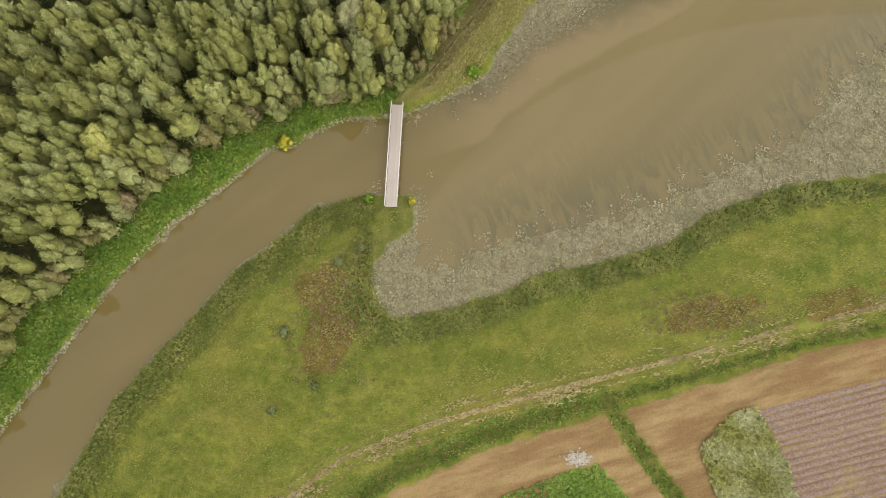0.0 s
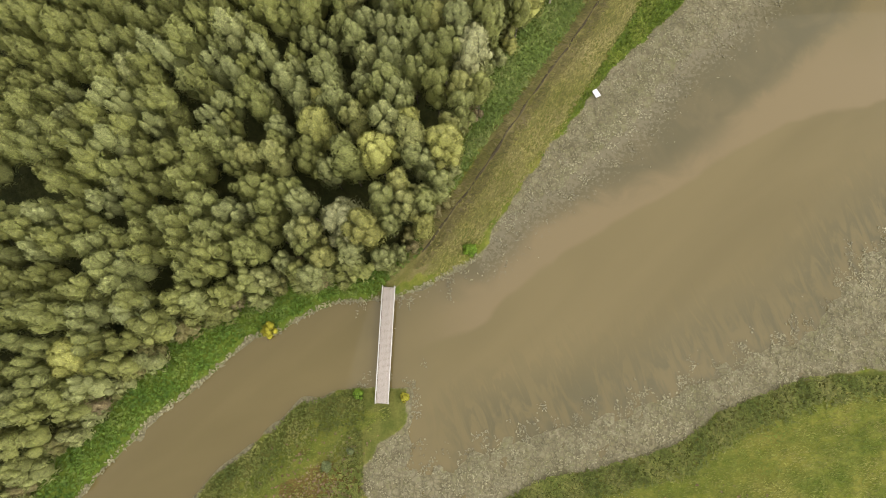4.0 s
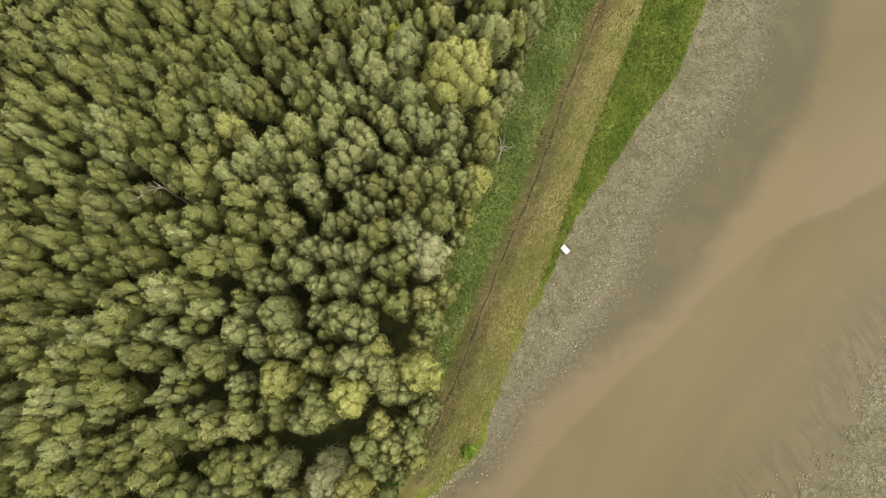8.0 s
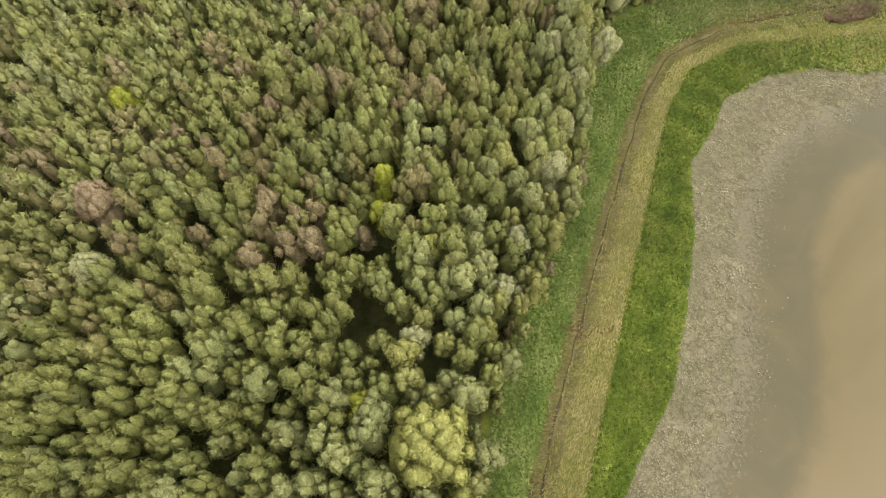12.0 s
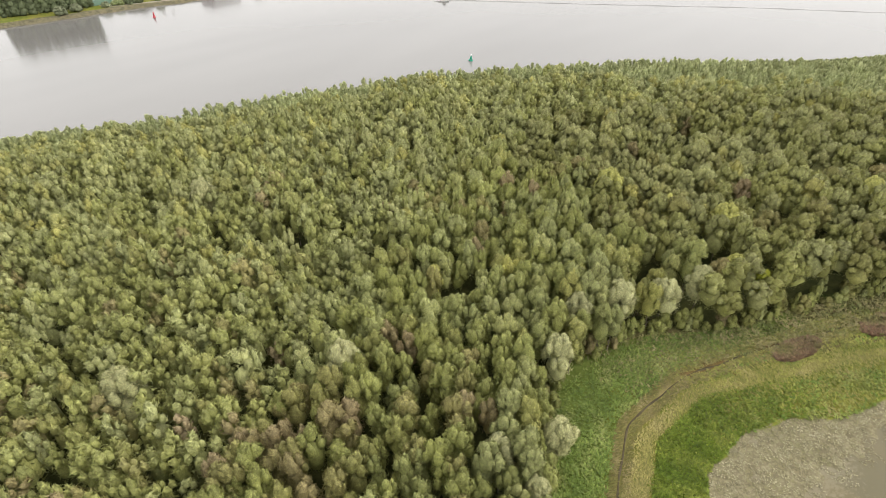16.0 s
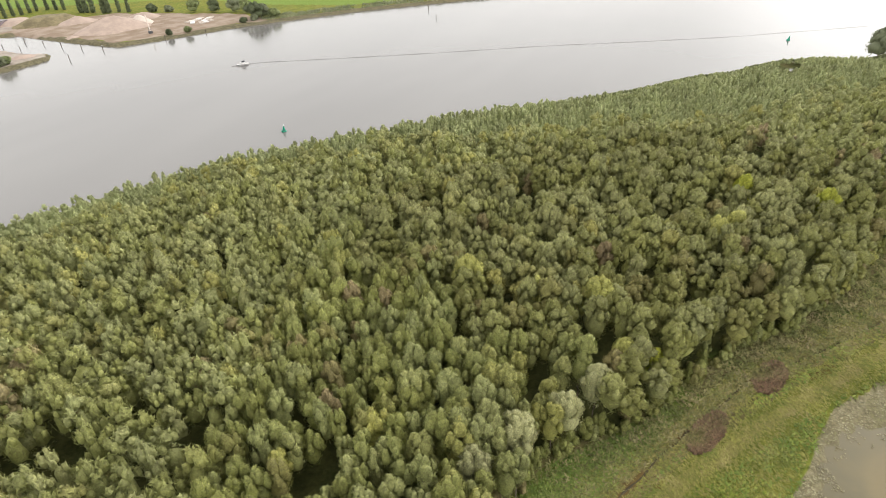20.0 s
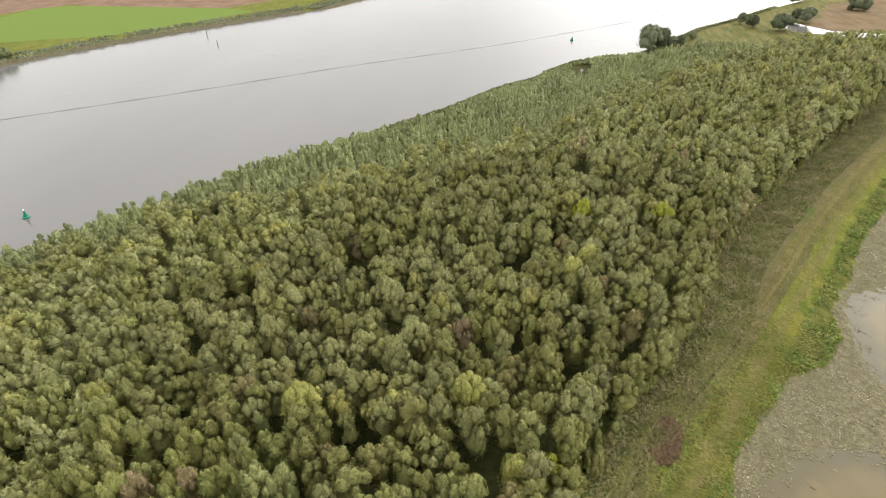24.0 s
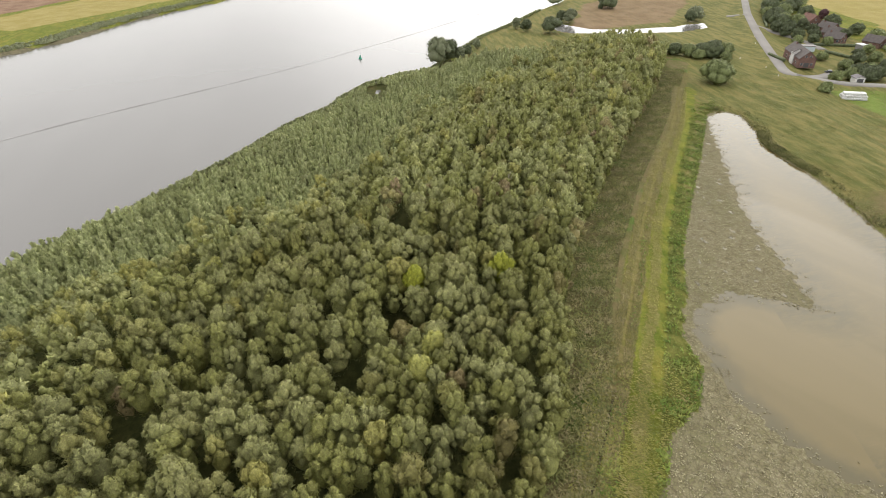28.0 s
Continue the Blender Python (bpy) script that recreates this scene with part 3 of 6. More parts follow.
# ---- trees ----
WILLOW = [(0.258, 0.206, 0.106), (0.232, 0.208, 0.078), (0.218, 0.226, 0.066), (0.230, 0.242, 0.074), (0.262, 0.276, 0.108), (0.284, 0.292, 0.112), (0.300, 0.292, 0.084)]
leaf_own = leafy("willow_leaf", WILLOW[2:], True, 0.30, 0.16, fleck=0.30)
leaf_wood = leafy("willow_wood_leaf", WILLOW, False, 0.30, 0.16, fleck=0.30)
bark = worn("bark", (0.16, 0.13, 0.10), 0.9, 0.4, 2.0, bump=0.5)


def cube_ball():
    """A small lumpy body of 40 triangles, open below."""
    bm = bmesh.new()
    bmesh.ops.create_cube(bm, size=2.0)
    bmesh.ops.subdivide_edges(bm, edges=bm.edges[:], cuts=1, use_grid_fill=True)
    v = np.array([x.co.normalized() for x in bm.verts])
    f = np.array([[x.index for x in p.verts] for p in bm.faces])
    bm.free()
    f = f[v[f][:, :, 2].mean(1) > -0.7]
    return v, np.concatenate([f[:, [0, 1, 2]], f[:, [0, 2, 3]]])


def small_ball():
    """A body of 15 triangles for plants far off, open below."""
    bm = bmesh.new()
    bmesh.ops.create_icosphere(bm, subdivisions=1, radius=1.0)
    v = np.array([x.co[:] for x in bm.verts])
    f = np.array([[x.index for x in p.verts] for p in bm.faces])
    bm.free()
    return v, f[v[f][:, :, 2].mean(1) > -0.6]


BALL_V, BALL_F = cube_ball()
SMALL = small_ball()


def kites(p, d, nrm, length, width):
    """Leaf sprays: one bent kite at each point p, along d, its face along nrm."""
    side = np.cross(d, nrm)
    side /= np.linalg.norm(side, axis=1)[:, None] + 1e-9
    L, W = length[:, None], width[:, None]
    v = np.stack([p - d * L * 0.35, p + side * W * 0.5 + d * L * 0.1, p + d * L * 0.65 - nrm * L * 0.15, p - side * W * 0.5 + d * L * 0.1], 1).reshape(-1, 3)
    return v, np.arange(len(v)).reshape(-1, 4)


def slivers(p, d, nrm, length, width):
    """Leaf sprays: one narrow triangle at each point p, along d, its face along nrm."""
    side = np.cross(d, nrm)
    side /= np.linalg.norm(side, axis=1)[:, None] + 1e-9
    L, W = length[:, None], width[:, None]
    v = np.stack([p - d * L * 0.35 - side * W * 0.5, p - d * L * 0.35 + side * W * 0.5, p + d * L * 0.65 - nrm * L * 0.1], 1).reshape(-1, 3)
    return v, np.arange(len(v)).reshape(-1, 3)


def unit(a):
    return a / (np.linalg.norm(a, axis=1)[:, None] + 1e-9)


def taper(z):
    """Width of a head at height z (-1 to 1): full in the middle, drawn to a tip above."""
    return (1 - 0.46 * np.clip(z, 0, 1) ** 1.4) * (1 - 0.15 * np.clip(-z, 0, 1))


def crown_mesh(seed, radius, top, lobes=10, sprays=300, size=0.5, bottom=0.45, lobe=1.0, column=False, skirts=1, tall=(1.7, 2.6), ball=None):
    """A willow's crown in metres: one tall head, upright tapering heads round it, a wide skirt below, and narrow upright sprays of leaves that fray every outline."""
    g = np.random.default_rng(seed)
    span = top * (1 - bottom)
    cen, rad = [], []
    for k in range(lobes):
        q = k / max(1, lobes - 1)
        a = 2.4 * k + g.uniform(-0.5, 0.5)
        if column:
            r = radius * (0.62 - 0.40 * q ** 2.2) * g.uniform(0.92, 1.08)
            cen.append((math.cos(a) * radius * 0.12, math.sin(a) * radius * 0.12, top * (0.08 + 0.84 * q)))
            rad.append((r, r, max(r, top / lobes * 1.5)))
            continue
        out = radius * 0.72 * math.sqrt(0.06 + q) * g.uniform(0.75, 1.15)
        r = lobe * radius * (0.52 - 0.16 * q) * g.uniform(0.78, 1.22)
        high = min(r * g.uniform(*tall), span * 0.55)
        cen.append((math.cos(a) * out, math.sin(a) * out, top - high - span * 0.46 * q ** 1.2 * g.uniform(0.4, 1.4)))
        rad.append((r, r, high))
    for k in range(0 if column else skirts):
        a = 3.1 * k + g.uniform(-0.5, 0.5)
        cen.append((math.cos(a) * radius * 0.2, math.sin(a) * radius * 0.2, bottom * top + span * 0.28))
        rad.append((radius * 0.82, radius * 0.82, span * 0.40))
    cen, rad = np.array(cen), np.array(rad)
    m = len(cen)
    bv, bf = ball or (BALL_V, BALL_F)
    wide = np.column_stack([taper(bv[:, 2])] * 2 + [np.ones(len(bv))])
    vs = [c + bv * wide * r * 0.86 * g.uniform(0.84, 1.08, (len(bv), 1)) for c, r in zip(cen, rad)]
    fs = [bf + k * len(bv) for k in range(m)]
    bn = np.concatenate([unit(bv / np.array([1, 1, r[2] / r[0]]) + np.array([0, 0, 0.12])) for r in rad])
    share = rad[:, 0] * rad[:, 2] * (0.35 + (cen[:, 2] - cen[:, 2].min()) / (np.ptp(cen[:, 2]) + 1e-6))
    pick = g.choice(m, sprays * 2, p=share / share.sum())
    d = g.normal(size=(sprays * 2, 3))
    d[:, 2] = d[:, 2] * 0.9 + 0.4
    d = unit(d)
    t = taper(d[:, 2])
    lump = 1 + 0.10 * np.sin(5 * d[:, 0] + 1.7 * pick) * np.sin(6 * d[:, 1] + 0.9 * pick) * np.sin(7 * d[:, 2] + pick)
    p = cen[pick] + d * rad[pick] * np.column_stack([t, t, np.ones(len(t))]) * (lump * g.uniform(0.88, 1.08, len(d)))[:, None]
    deep = np.min([(((p - c) / r) ** 2).sum(1) + 10.0 * (pick == k) for k, (c, r) in enumerate(zip(cen, rad))], 0)
    order = np.argsort(-deep)[:sprays]
    p, d, own_r = p[order], d[order], rad[pick[order]]
    out = unit(d / np.column_stack([np.ones(len(d)), np.ones(len(d)), own_r[:, 2] / own_r[:, 0]]) + np.array([0, 0, 0.12]))
    way = np.array([0, 0, 0.5]) + g.normal(scale=0.8, size=d.shape)
    way = unit(unit(way - out * (way * out).sum(1)[:, None]) + 0.7 * out)
    nrm = unit(out + g.normal(scale=0.3, size=d.shape))
    nrm = unit(nrm - way * (way * nrm).sum(1)[:, None])
    kv, kf = slivers(p, way, nrm, size * 1.8 * g.uniform(0.7, 1.4, len(p)), size * 0.80 * g.uniform(0.7, 1.3, len(p)))
    kn = np.repeat(unit(out + g.normal(scale=0.22, size=d.shape)), 3, 0)
    v = np.concatenate(vs)
    return np.concatenate([v, kv]), np.concatenate([np.concatenate(fs), kf + len(v)]), np.concatenate([bn, kn])


def leaf_sheet(name, crown, mat):
    """A crown as one mesh, shaded by the roundness of its heads."""
    v, f, nrm = crown
    me = sheet(name, v, f, mat, True)
    me.normals_split_custom_set_from_vertices(nrm.astype(np.float32))
    return me


def trunk_mesh(name, top, r, seed, limbs=4):
    """A tapered, slightly bent trunk with limbs."""
    g = random.Random(seed)
    bm = bmesh.new()
    pts = [Vector((0, 0, -0.3))]
    for k in range(1, 5):
        pts.append(Vector((g.uniform(-0.25, 0.25) * k * 0.5, g.uniform(-0.25, 0.25) * k * 0.5, top * k / 4.6)))
    for k in range(4):
        rod(bm, pts[k], pts[k + 1], r * (1 - 0.2 * k), r * (0.8 - 0.2 * k), 7)
    for k in range(limbs):
        a, b = g.uniform(0, 6.28), pts[1 + k % 3]
        rod(bm, b, b + Vector((math.cos(a) * r * 9, math.sin(a) * r * 9, top * 0.22)), r * 0.4, r * 0.12, 5)
    return mesh_from(bm, name, bark, True)


g = np.random.default_rng(5)


def stand(ring, pitch, jitter, seed):
    """Scattered tree places inside a ring of the plan."""
    r = np.array(ring)
    h = np.random.default_rng(seed)
    xs, ys = np.arange(r[:, 0].min(), r[:, 0].max(), pitch), np.arange(r[:, 1].min(), r[:, 1].max(), pitch * 0.87)
    q = np.array([(x + (k % 2) * pitch / 2, y) for k, y in enumerate(ys) for x in xs])
    q += h.uniform(-jitter, jitter, q.shape)
    return q[inside(q, ring)]


# clearings: x, y, radius
GAPS = [(322, 203, 7), (250, 243, 5), (182, 266, 5), (214, 219, 5), (38, 262, 7), (135, 207, 6), (60, 245, 5), (-18, 60, 3.5), (-3, 75, 3), (12, 136, 3.2), (75, 225, 4), (158, 240, 4), (196, 226, 4),
        (-58, 74, 3.5), (-70, 62, 4), (300, 216, 4)]
# trees that stand out: x, y, crown radius, top, tint (0 brown to 1 yellow-green)
MARKED = [(-20.5, 70.5, 3.6, 18, 1.0), (0, 67.5, 4.0, 18, 1.0), (4, 84, 3.2, 16, 0.66), (-16, 55, 4.5, 17, 0.62), (16, 113, 8.4, 18.5, 1.0), (7, 121, 2.4, 17, 1.15), (17, 129, 2.8, 16, 0.66), (5, 86, 3.4, 16, 0.64),
          (15, 96, 3.0, 13, 1.0), (18.5, 105, 2.6, 13, 1.0), (-33, 156, 3.6, 17, 0.62), (-45, 103, 3.4, 17, 0.5), (19.5, 160, 2.4, 17, 1.15), (17, 153, 2.4, 16, 1.1), (24, 144, 2.6, 16, 1.0), (-32, 170, 4.2, 18, 0.0),
          (-26, 191, 3.0, 18, 1.1), (2, 182, 2.5, 17, 0.0), (0, 223, 5.0, 19, 0.62), (142, 198, 3.0, 12, 1.15), (131, 245, 4.6, 20, 0.98), (148, 217, 5.0, 19, 0.95), (139, 228, 3.6, 18, 0.9), (20, 295, 4.5, 19, 0.6),
          (43, 275, 4.6, 19, 0.5), (228, 216, 3.4, 19, 1.1), (235, 194, 3.6, 19, 1.1), (196, 210, 3.6, 19, 1.0), (284, 194, 3.0, 16, 0.0), (236, 274, 3.6, 14, 1.0), (205, 208, 3.4, 18, 1.05), (-58, 34, 4.0, 15, 0.95),
          (-6, 71.5, 2.8, 16, 0.95), (-10.7, 66, 3.8, 18, 1.0), (60, 181, 3.6, 17, 0.62), (39, 142, 3.2, 15, 0.62), (50, 154, 3.4, 16, 0.62), (41, 212, 4.4, 19, 0.62), (34, 134, 3.0, 14, 0.62), (63, 174, 2.8, 14, 0.62), (72, 181, 3.4, 15, 0.62), (82, 197, 3.8, 17, 0.62), (93, 206, 4.0, 17, 0.62), (104, 205, 4.4, 17, 0.7),
          (116, 203, 3.6, 15, 0.62), (126, 202, 3.8, 16, 0.62), (88, 214, 3.6, 18, 0.5), (56, 164, 3.2, 14, 0.62), (138, 203, 3.4, 15, 0.9)]


def osier_band(a):
    """Positive where the low willows of the river bank give way to tall ones."""
    return -signed(a, RIVER) - 28 - 42 * step(a[:, 0], 150, 320) + 9 * waves(a, 28, 23)


def tree_places():
    """Places of the wood's tall trees: x, y, crown radius, top, tint, distance from the river."""
    a, b = stand(FOREST, 4.05, 1.4, 21), stand(FOREST, 5.2, 1.8, 26)
    a = np.concatenate([a[a[:, 0] + 8 * waves(a, 40, 27) < 120], b[b[:, 0] + 8 * waves(b, 40, 27) >= 120]])
    a = a[osier_band(a) > 0]
    h = np.random.default_rng(22)
    edge = signed(a, FOREST)
    top = (11.0 + 6.5 * step(osier_band(a), 0, 40)) * h.uniform(0.82, 1.14, len(a)) + 1.2 * waves(a, 25, 24)
    top *= np.where((edge < 4) & (osier_band(a) > 50), 0.85, 1.0)
    rad = (np.where(a[:, 0] < 120, 1.45, 1.95) + 0.055 * top) * h.uniform(0.80, 1.38, len(a))
    dry = np.exp(-((a[:, 0] + 5) / 60) ** 2 - ((a[:, 1] - 178) / 42) ** 2)   # a stand with browning leaves
    # brightness put into the tint: paler towards the river, darker in the west
    tint = np.clip(0.54 + 0.16 * step(signed(a, RIVER), -150, -50) - 0.30 * dry + 0.13 * waves(a, 45, 25) + h.normal(0, 0.17, len(a)), 0, 1)
    tint -= 0.16 * step(-a[:, 0], 10, 45) * step(-a[:, 1], -150, -110)
    tint = np.where((a[:, 1] < 140) & (a[:, 0] < 60), np.maximum(tint, 0.34), tint)
    ok = np.ones(len(a), bool)
    for x, y, r in GAPS:
        ok &= (a[:, 0] - x) ** 2 + (a[:, 1] - y) ** 2 > r * r
    for x, y, r, *_ in MARKED:
        ok &= (a[:, 0] - x) ** 2 + (a[:, 1] - y) ** 2 > (r * 0.82) ** 2
    ok &= ~((a[:, 0] < -130) & (a[:, 1] < 100)) & (a[:, 0] > -92) & ~((a[:, 0] < -60) & (a[:, 1] > 300))
    ok &= h.uniform(size=len(a)) > 0.04
    return np.column_stack([a, rad, top, tint, -signed(a, RIVER)])[ok]


def osier_places():
    """Places of the low willows along the river."""
    a = stand(FOREST, 3.5, 1.3, 28)
    a = a[(osier_band(a) <= 1) & (a[:, 0] > -75)]
    a = a[(np.hypot(a[:, 0] - 438, (a[:, 1] - 272) * 1.6) > 9) & (np.hypot((a[:, 0] - 426) / 17, (a[:, 1] - 267) / 7) > 1) & (np.hypot(a[:, 0] - 416, a[:, 1] - 287) > 5)]
    h = np.random.default_rng(29)
    grow = step(-signed(a, RIVER), 2, 30)
    far_end = step(a[:, 0], 220, 330)
    top = (6.5 - 3.0 * far_end + (3.0 + 1.5 * far_end) * grow) * h.uniform(0.75, 1.25, len(a))
    return np.column_stack([a, 1.35 + 0.09 * top * h.uniform(0.9, 1.4, len(a)), top, np.clip(0.5 + 0.25 * waves(a, 20, 30) + h.normal(0, 0.2, len(a)), 0, 1), np.zeros(len(a))])


PLACES = tree_places()
NEAR_LINE = [(-18, 62), (110, 214)]
own = (dist(PLACES[:, :2], NEAR_LINE) < 19.5) & (PLACES[:, 3] > 9)
OWN, WOOD = PLACES[own][:290], np.concatenate([PLACES[own][290:], PLACES[~own]])


def own_tree(x, y, r, top, seed, name, label, crown_data, trunk_data, scale):
    root = new(name)
    root.empty_display_size = 0.5
    tagged(root, label, "tree", "willows of the wood", "")
    part("trunk", trunk_data, None, root)
    part("crown", crown_data, None, root)
    root.matrix_basis = Matrix.LocRotScale((x, y, 1.0), Euler((0, 0, seed * 2.4)), (scale, scale, scale))
    return root


TRUNKS = [trunk_mesh("trunk", 13.5, 0.17, k) for k in range(3)]
LUSH_CROWNS = [leaf_sheet("crown", crown_mesh(100 + k, 2.7, 17.0, lobes=7 + k % 4, sprays=2000, size=0.32, bottom=0.38, lobe=0.88, tall=(1.3, 2.1)), leaf_own) for k in range(8)]
KINDS = ["grey-green willow with a narrow leafy crown", "olive green willow in the dense wood", "pale silvery willow with feathery leaves"]
for k, (x, y, r, top, tint, dr) in enumerate(OWN):
    own_tree(x, y, r, top, k, "willow_tree", KINDS[k % 3], LUSH_CROWNS[k % 8], TRUNKS[k % 3], top / 17.0)


def tint_leaf(name, colour):
    return leafy(name, [tuple(c * 0.93 for c in colour), tuple(c * 1.07 for c in colour)], True, 0.28, 0.1, fleck=0.28)


MARK_LEAF = {"brown": tint_leaf("dry_leaf", (0.273, 0.207, 0.119)), "green": tint_leaf("olive_leaf", (0.245, 0.250, 0.085)), "silver": tint_leaf("silver_leaf", (0.335, 0.333, 0.160)),
             "yellow": tint_leaf("yellow_leaf", (0.365, 0.362, 0.105)), "lime": tint_leaf("lime_leaf", (0.299, 0.317, 0.040))}
MARK_LABEL = {"brown": "willow with dry brownish leaves among green ones", "green": "broad olive green willow above its neighbours", "silver": "pale silver-leaved willow standing out of the wood",
              "yellow": "broad yellow-green willow of many clumps", "lime": "bright lime green tree among grey-green willows"}
for k, (x, y, r, top, tint) in enumerate(MARKED):
    hue = "brown" if tint < 0.1 else "lime" if tint > 1.06 else "yellow" if tint > 0.85 else "silver" if tint > 0.58 else "green"
    n_spray = int(1500 * (r / 2.4) ** 1.6)
    me = leaf_sheet("crown", crown_mesh(300 + k, r, top, lobes=int(8 + 5 * (r - 2)), sprays=n_spray, size=0.31, bottom=0.35, lobe=min(1.0, (2.6 / r) ** 0.7), tall=(1.2, 1.9)), MARK_LEAF[hue])
    own_tree(x, y, r, top, k, "willow_tree", MARK_LABEL[hue], me, TRUNKS[k % 3], 1.0)


def grove(name, places, seeds, sprays, size, lobes, mat, z=1.0, shape=(2.7, 17.0, 0.42), skirts=1, **form):
    """Many trees joined into one mesh, from a few crowns turned and scaled."""
    h = np.random.default_rng(len(places))
    protos = [crown_mesh(500 + s, shape[0], shape[1], lobes=lobes, sprays=sprays, size=size, bottom=shape[2], skirts=skirts, **form) for s in seeds]
    vs, fs, ns, ts, at = [], [], [], [], 0
    for k, (x, y, r, top, tint, dr) in enumerate(places):
        v, f, nrm = protos[k % len(protos)]
        a = h.uniform(0, 6.28)
        c, s = math.cos(a), math.sin(a)
        rot = np.array([[c, -s, 0], [s, c, 0], [0, 0, 1]])
        w = (v @ rot.T) * np.array([r / shape[0], r / shape[0], top / shape[1]]) + np.array([x, y, z])
        vs.append(w)
        fs.append(f + at)
        ns.append(nrm @ rot.T)
        ts.append(np.full(len(v), tint))
        at += len(v)
    me = leaf_sheet(name, (np.concatenate(vs), np.concatenate(fs), np.concatenate(ns)), mat)
    lay(me, "tint", np.concatenate(ts))
    return new(name, me)


cen = WOOD[:, :2]
close = (dist(cen, [(-75, 35), (-40, 60), (20, 120), (150, 235), (210, 215)]) < 62)
broad = cen[:, 0] + 8 * waves(cen, 40, 27) >= 120   # wider, rounder crowns stand to the east
tagged(grove("willow_wood", WOOD[close & ~broad], range(10), 720, 0.34, 6, leaf_wood, lobe=0.9, tall=(1.3, 2.0)), "dense grey-green willow wood seen from above", "trees", kind="stuff")
# WILLOW darkened: extra shade on the near eastern crowns is put into the colour
leaf_round_dimmed = leafy("dimmed_round_willow_leaf", [(r_ * 0.90, g_ * 0.87, b_ * 0.90) for r_, g_, b_ in WILLOW], False, 0.30, 0.16, fleck=0.30)
tagged(grove("round_willow_wood", WOOD[close & broad], range(10, 18), 680, 0.36, 9, leaf_round_dimmed, 1.0, (3.0, 17.0, 0.45), tall=(1.0, 1.6), lobe=0.82), "willow wood of broad rounded crowns", "trees", kind="stuff")
# WILLOW brightened: the lighter look of distant crowns is put into the leaf colour
leaf_far_lift = leafy("lifted_far_willow_leaf", [(r_ * 1.05, g_ * 1.04, b_ * 1.12) for r_, g_, b_ in WILLOW], False, 0.25, 0.16, fleck=0.25)
tagged(grove("distant_willow_wood", WOOD[~close], range(20, 28), 180, 0.50, 6, leaf_far_lift, 1.0, (2.7, 17.0, 0.42), tall=(1.2, 1.8), lobe=0.9, ball=SMALL), "dense willow wood farther along the river", "trees", kind="stuff")
leaf_scrub = leafy("osier_leaf", [(0.270, 0.288, 0.125), (0.300, 0.328, 0.150), (0.345, 0.362, 0.170)], False, 0.25, fleck=0.25)
tagged(grove("riverside_willow_scrub", osier_places(), range(40, 48), 110, 0.5, 3, leaf_scrub, 0.4, (2.0, 8.0, 0.25), ball=SMALL), "low blue-green willow scrub along the river bank", "bushes", kind="stuff")

# shrubs that close the wood's edge down to the ground
EDGE = FOREST[1:34]
eq = stand(FOREST, 2.6, 1.0, 31)
eq = eq[(dist(eq, EDGE) < 3.2) & (eq[:, 0] > -94)]
eh = np.random.default_rng(32)
edge_rows = np.column_stack([eq, eh.uniform(1.1, 2.0, len(eq)) + 0.7 * (eq[:, 0] < -12), eh.uniform(3.0, 8.0, len(eq)) + 3.0 * (eq[:, 0] < -12), np.clip(eh.normal(0.45, 0.25, len(eq)), 0, 1), np.full(len(eq), 99.0)])
tagged(grove("wood_edge_shrubs", edge_rows, range(60, 66), 560, 0.30, 4, leaf_wood, 0.2, (1.8, 5.5, 0.1), ball=SMALL, tall=(1.2, 1.8)), "leafy willow shrubs closing the edge of the wood", "bushes", kind="stuff")


def dead_tree(x, y, top, seed):
    """A bare, pale dead willow: a bent trunk and forked limbs."""
    h = random.Random(seed)
    root = tagged(new("dead_tree"), "bare pale dead willow rising between leafy crowns", "tree")
    base, mid_, tip = Vector((0, 0, 0)), Vector((0.3, 0.2, top * 0.6)), Vector((0.7, 0.1, top))
    part("trunk", rod(rod(bmesh.new(), base, mid_, 0.22, 0.15, 8), mid_, tip, 0.15, 0.04, 8), dead_wood, root)
    for k in range(7):
        a = 0.9 * k + h.uniform(-0.3, 0.3)
        s0 = mid_.lerp(tip, k / 8)
        s1 = s0 + Vector((math.cos(a) * 1.3, math.sin(a) * 1.3, 1.5))
        s2 = s1 + Vector((math.cos(a + 0.5) * 0.8, math.sin(a + 0.5) * 0.8, 1.3))
        part("limb", rod(rod(bmesh.new(), s0, s1, 0.09, 0.06, 6), s1, s2, 0.06, 0.02, 6), dead_wood, root)
    root.matrix_basis = pose(x, y, 1.0)


dead_wood = worn("dead_wood", (0.36, 0.32, 0.26), 0.9, 0.2, 2.0)
for k, (x, y, top) in enumerate([(-37.4, 103.1, 17.5), (-35.2, 104.0, 16.5), (289.6, 192.0, 15.5), (20.5, 101.0, 8.5), (104.0, 203.0, 13.0)]):
    dead_tree(x, y, top, 40 + k)

# ---- footbridge ----
deck_mat = worn("weathered_deck", (0.37, 0.325, 0.285), 0.8, 0.12, 0.6, fine=12)
rail_mat = worn("grey_rail", (0.48, 0.455, 0.42), 0.6, 0.2)
beam_mat = worn("dark_beam", (0.10, 0.085, 0.07), 0.8, 0.3)


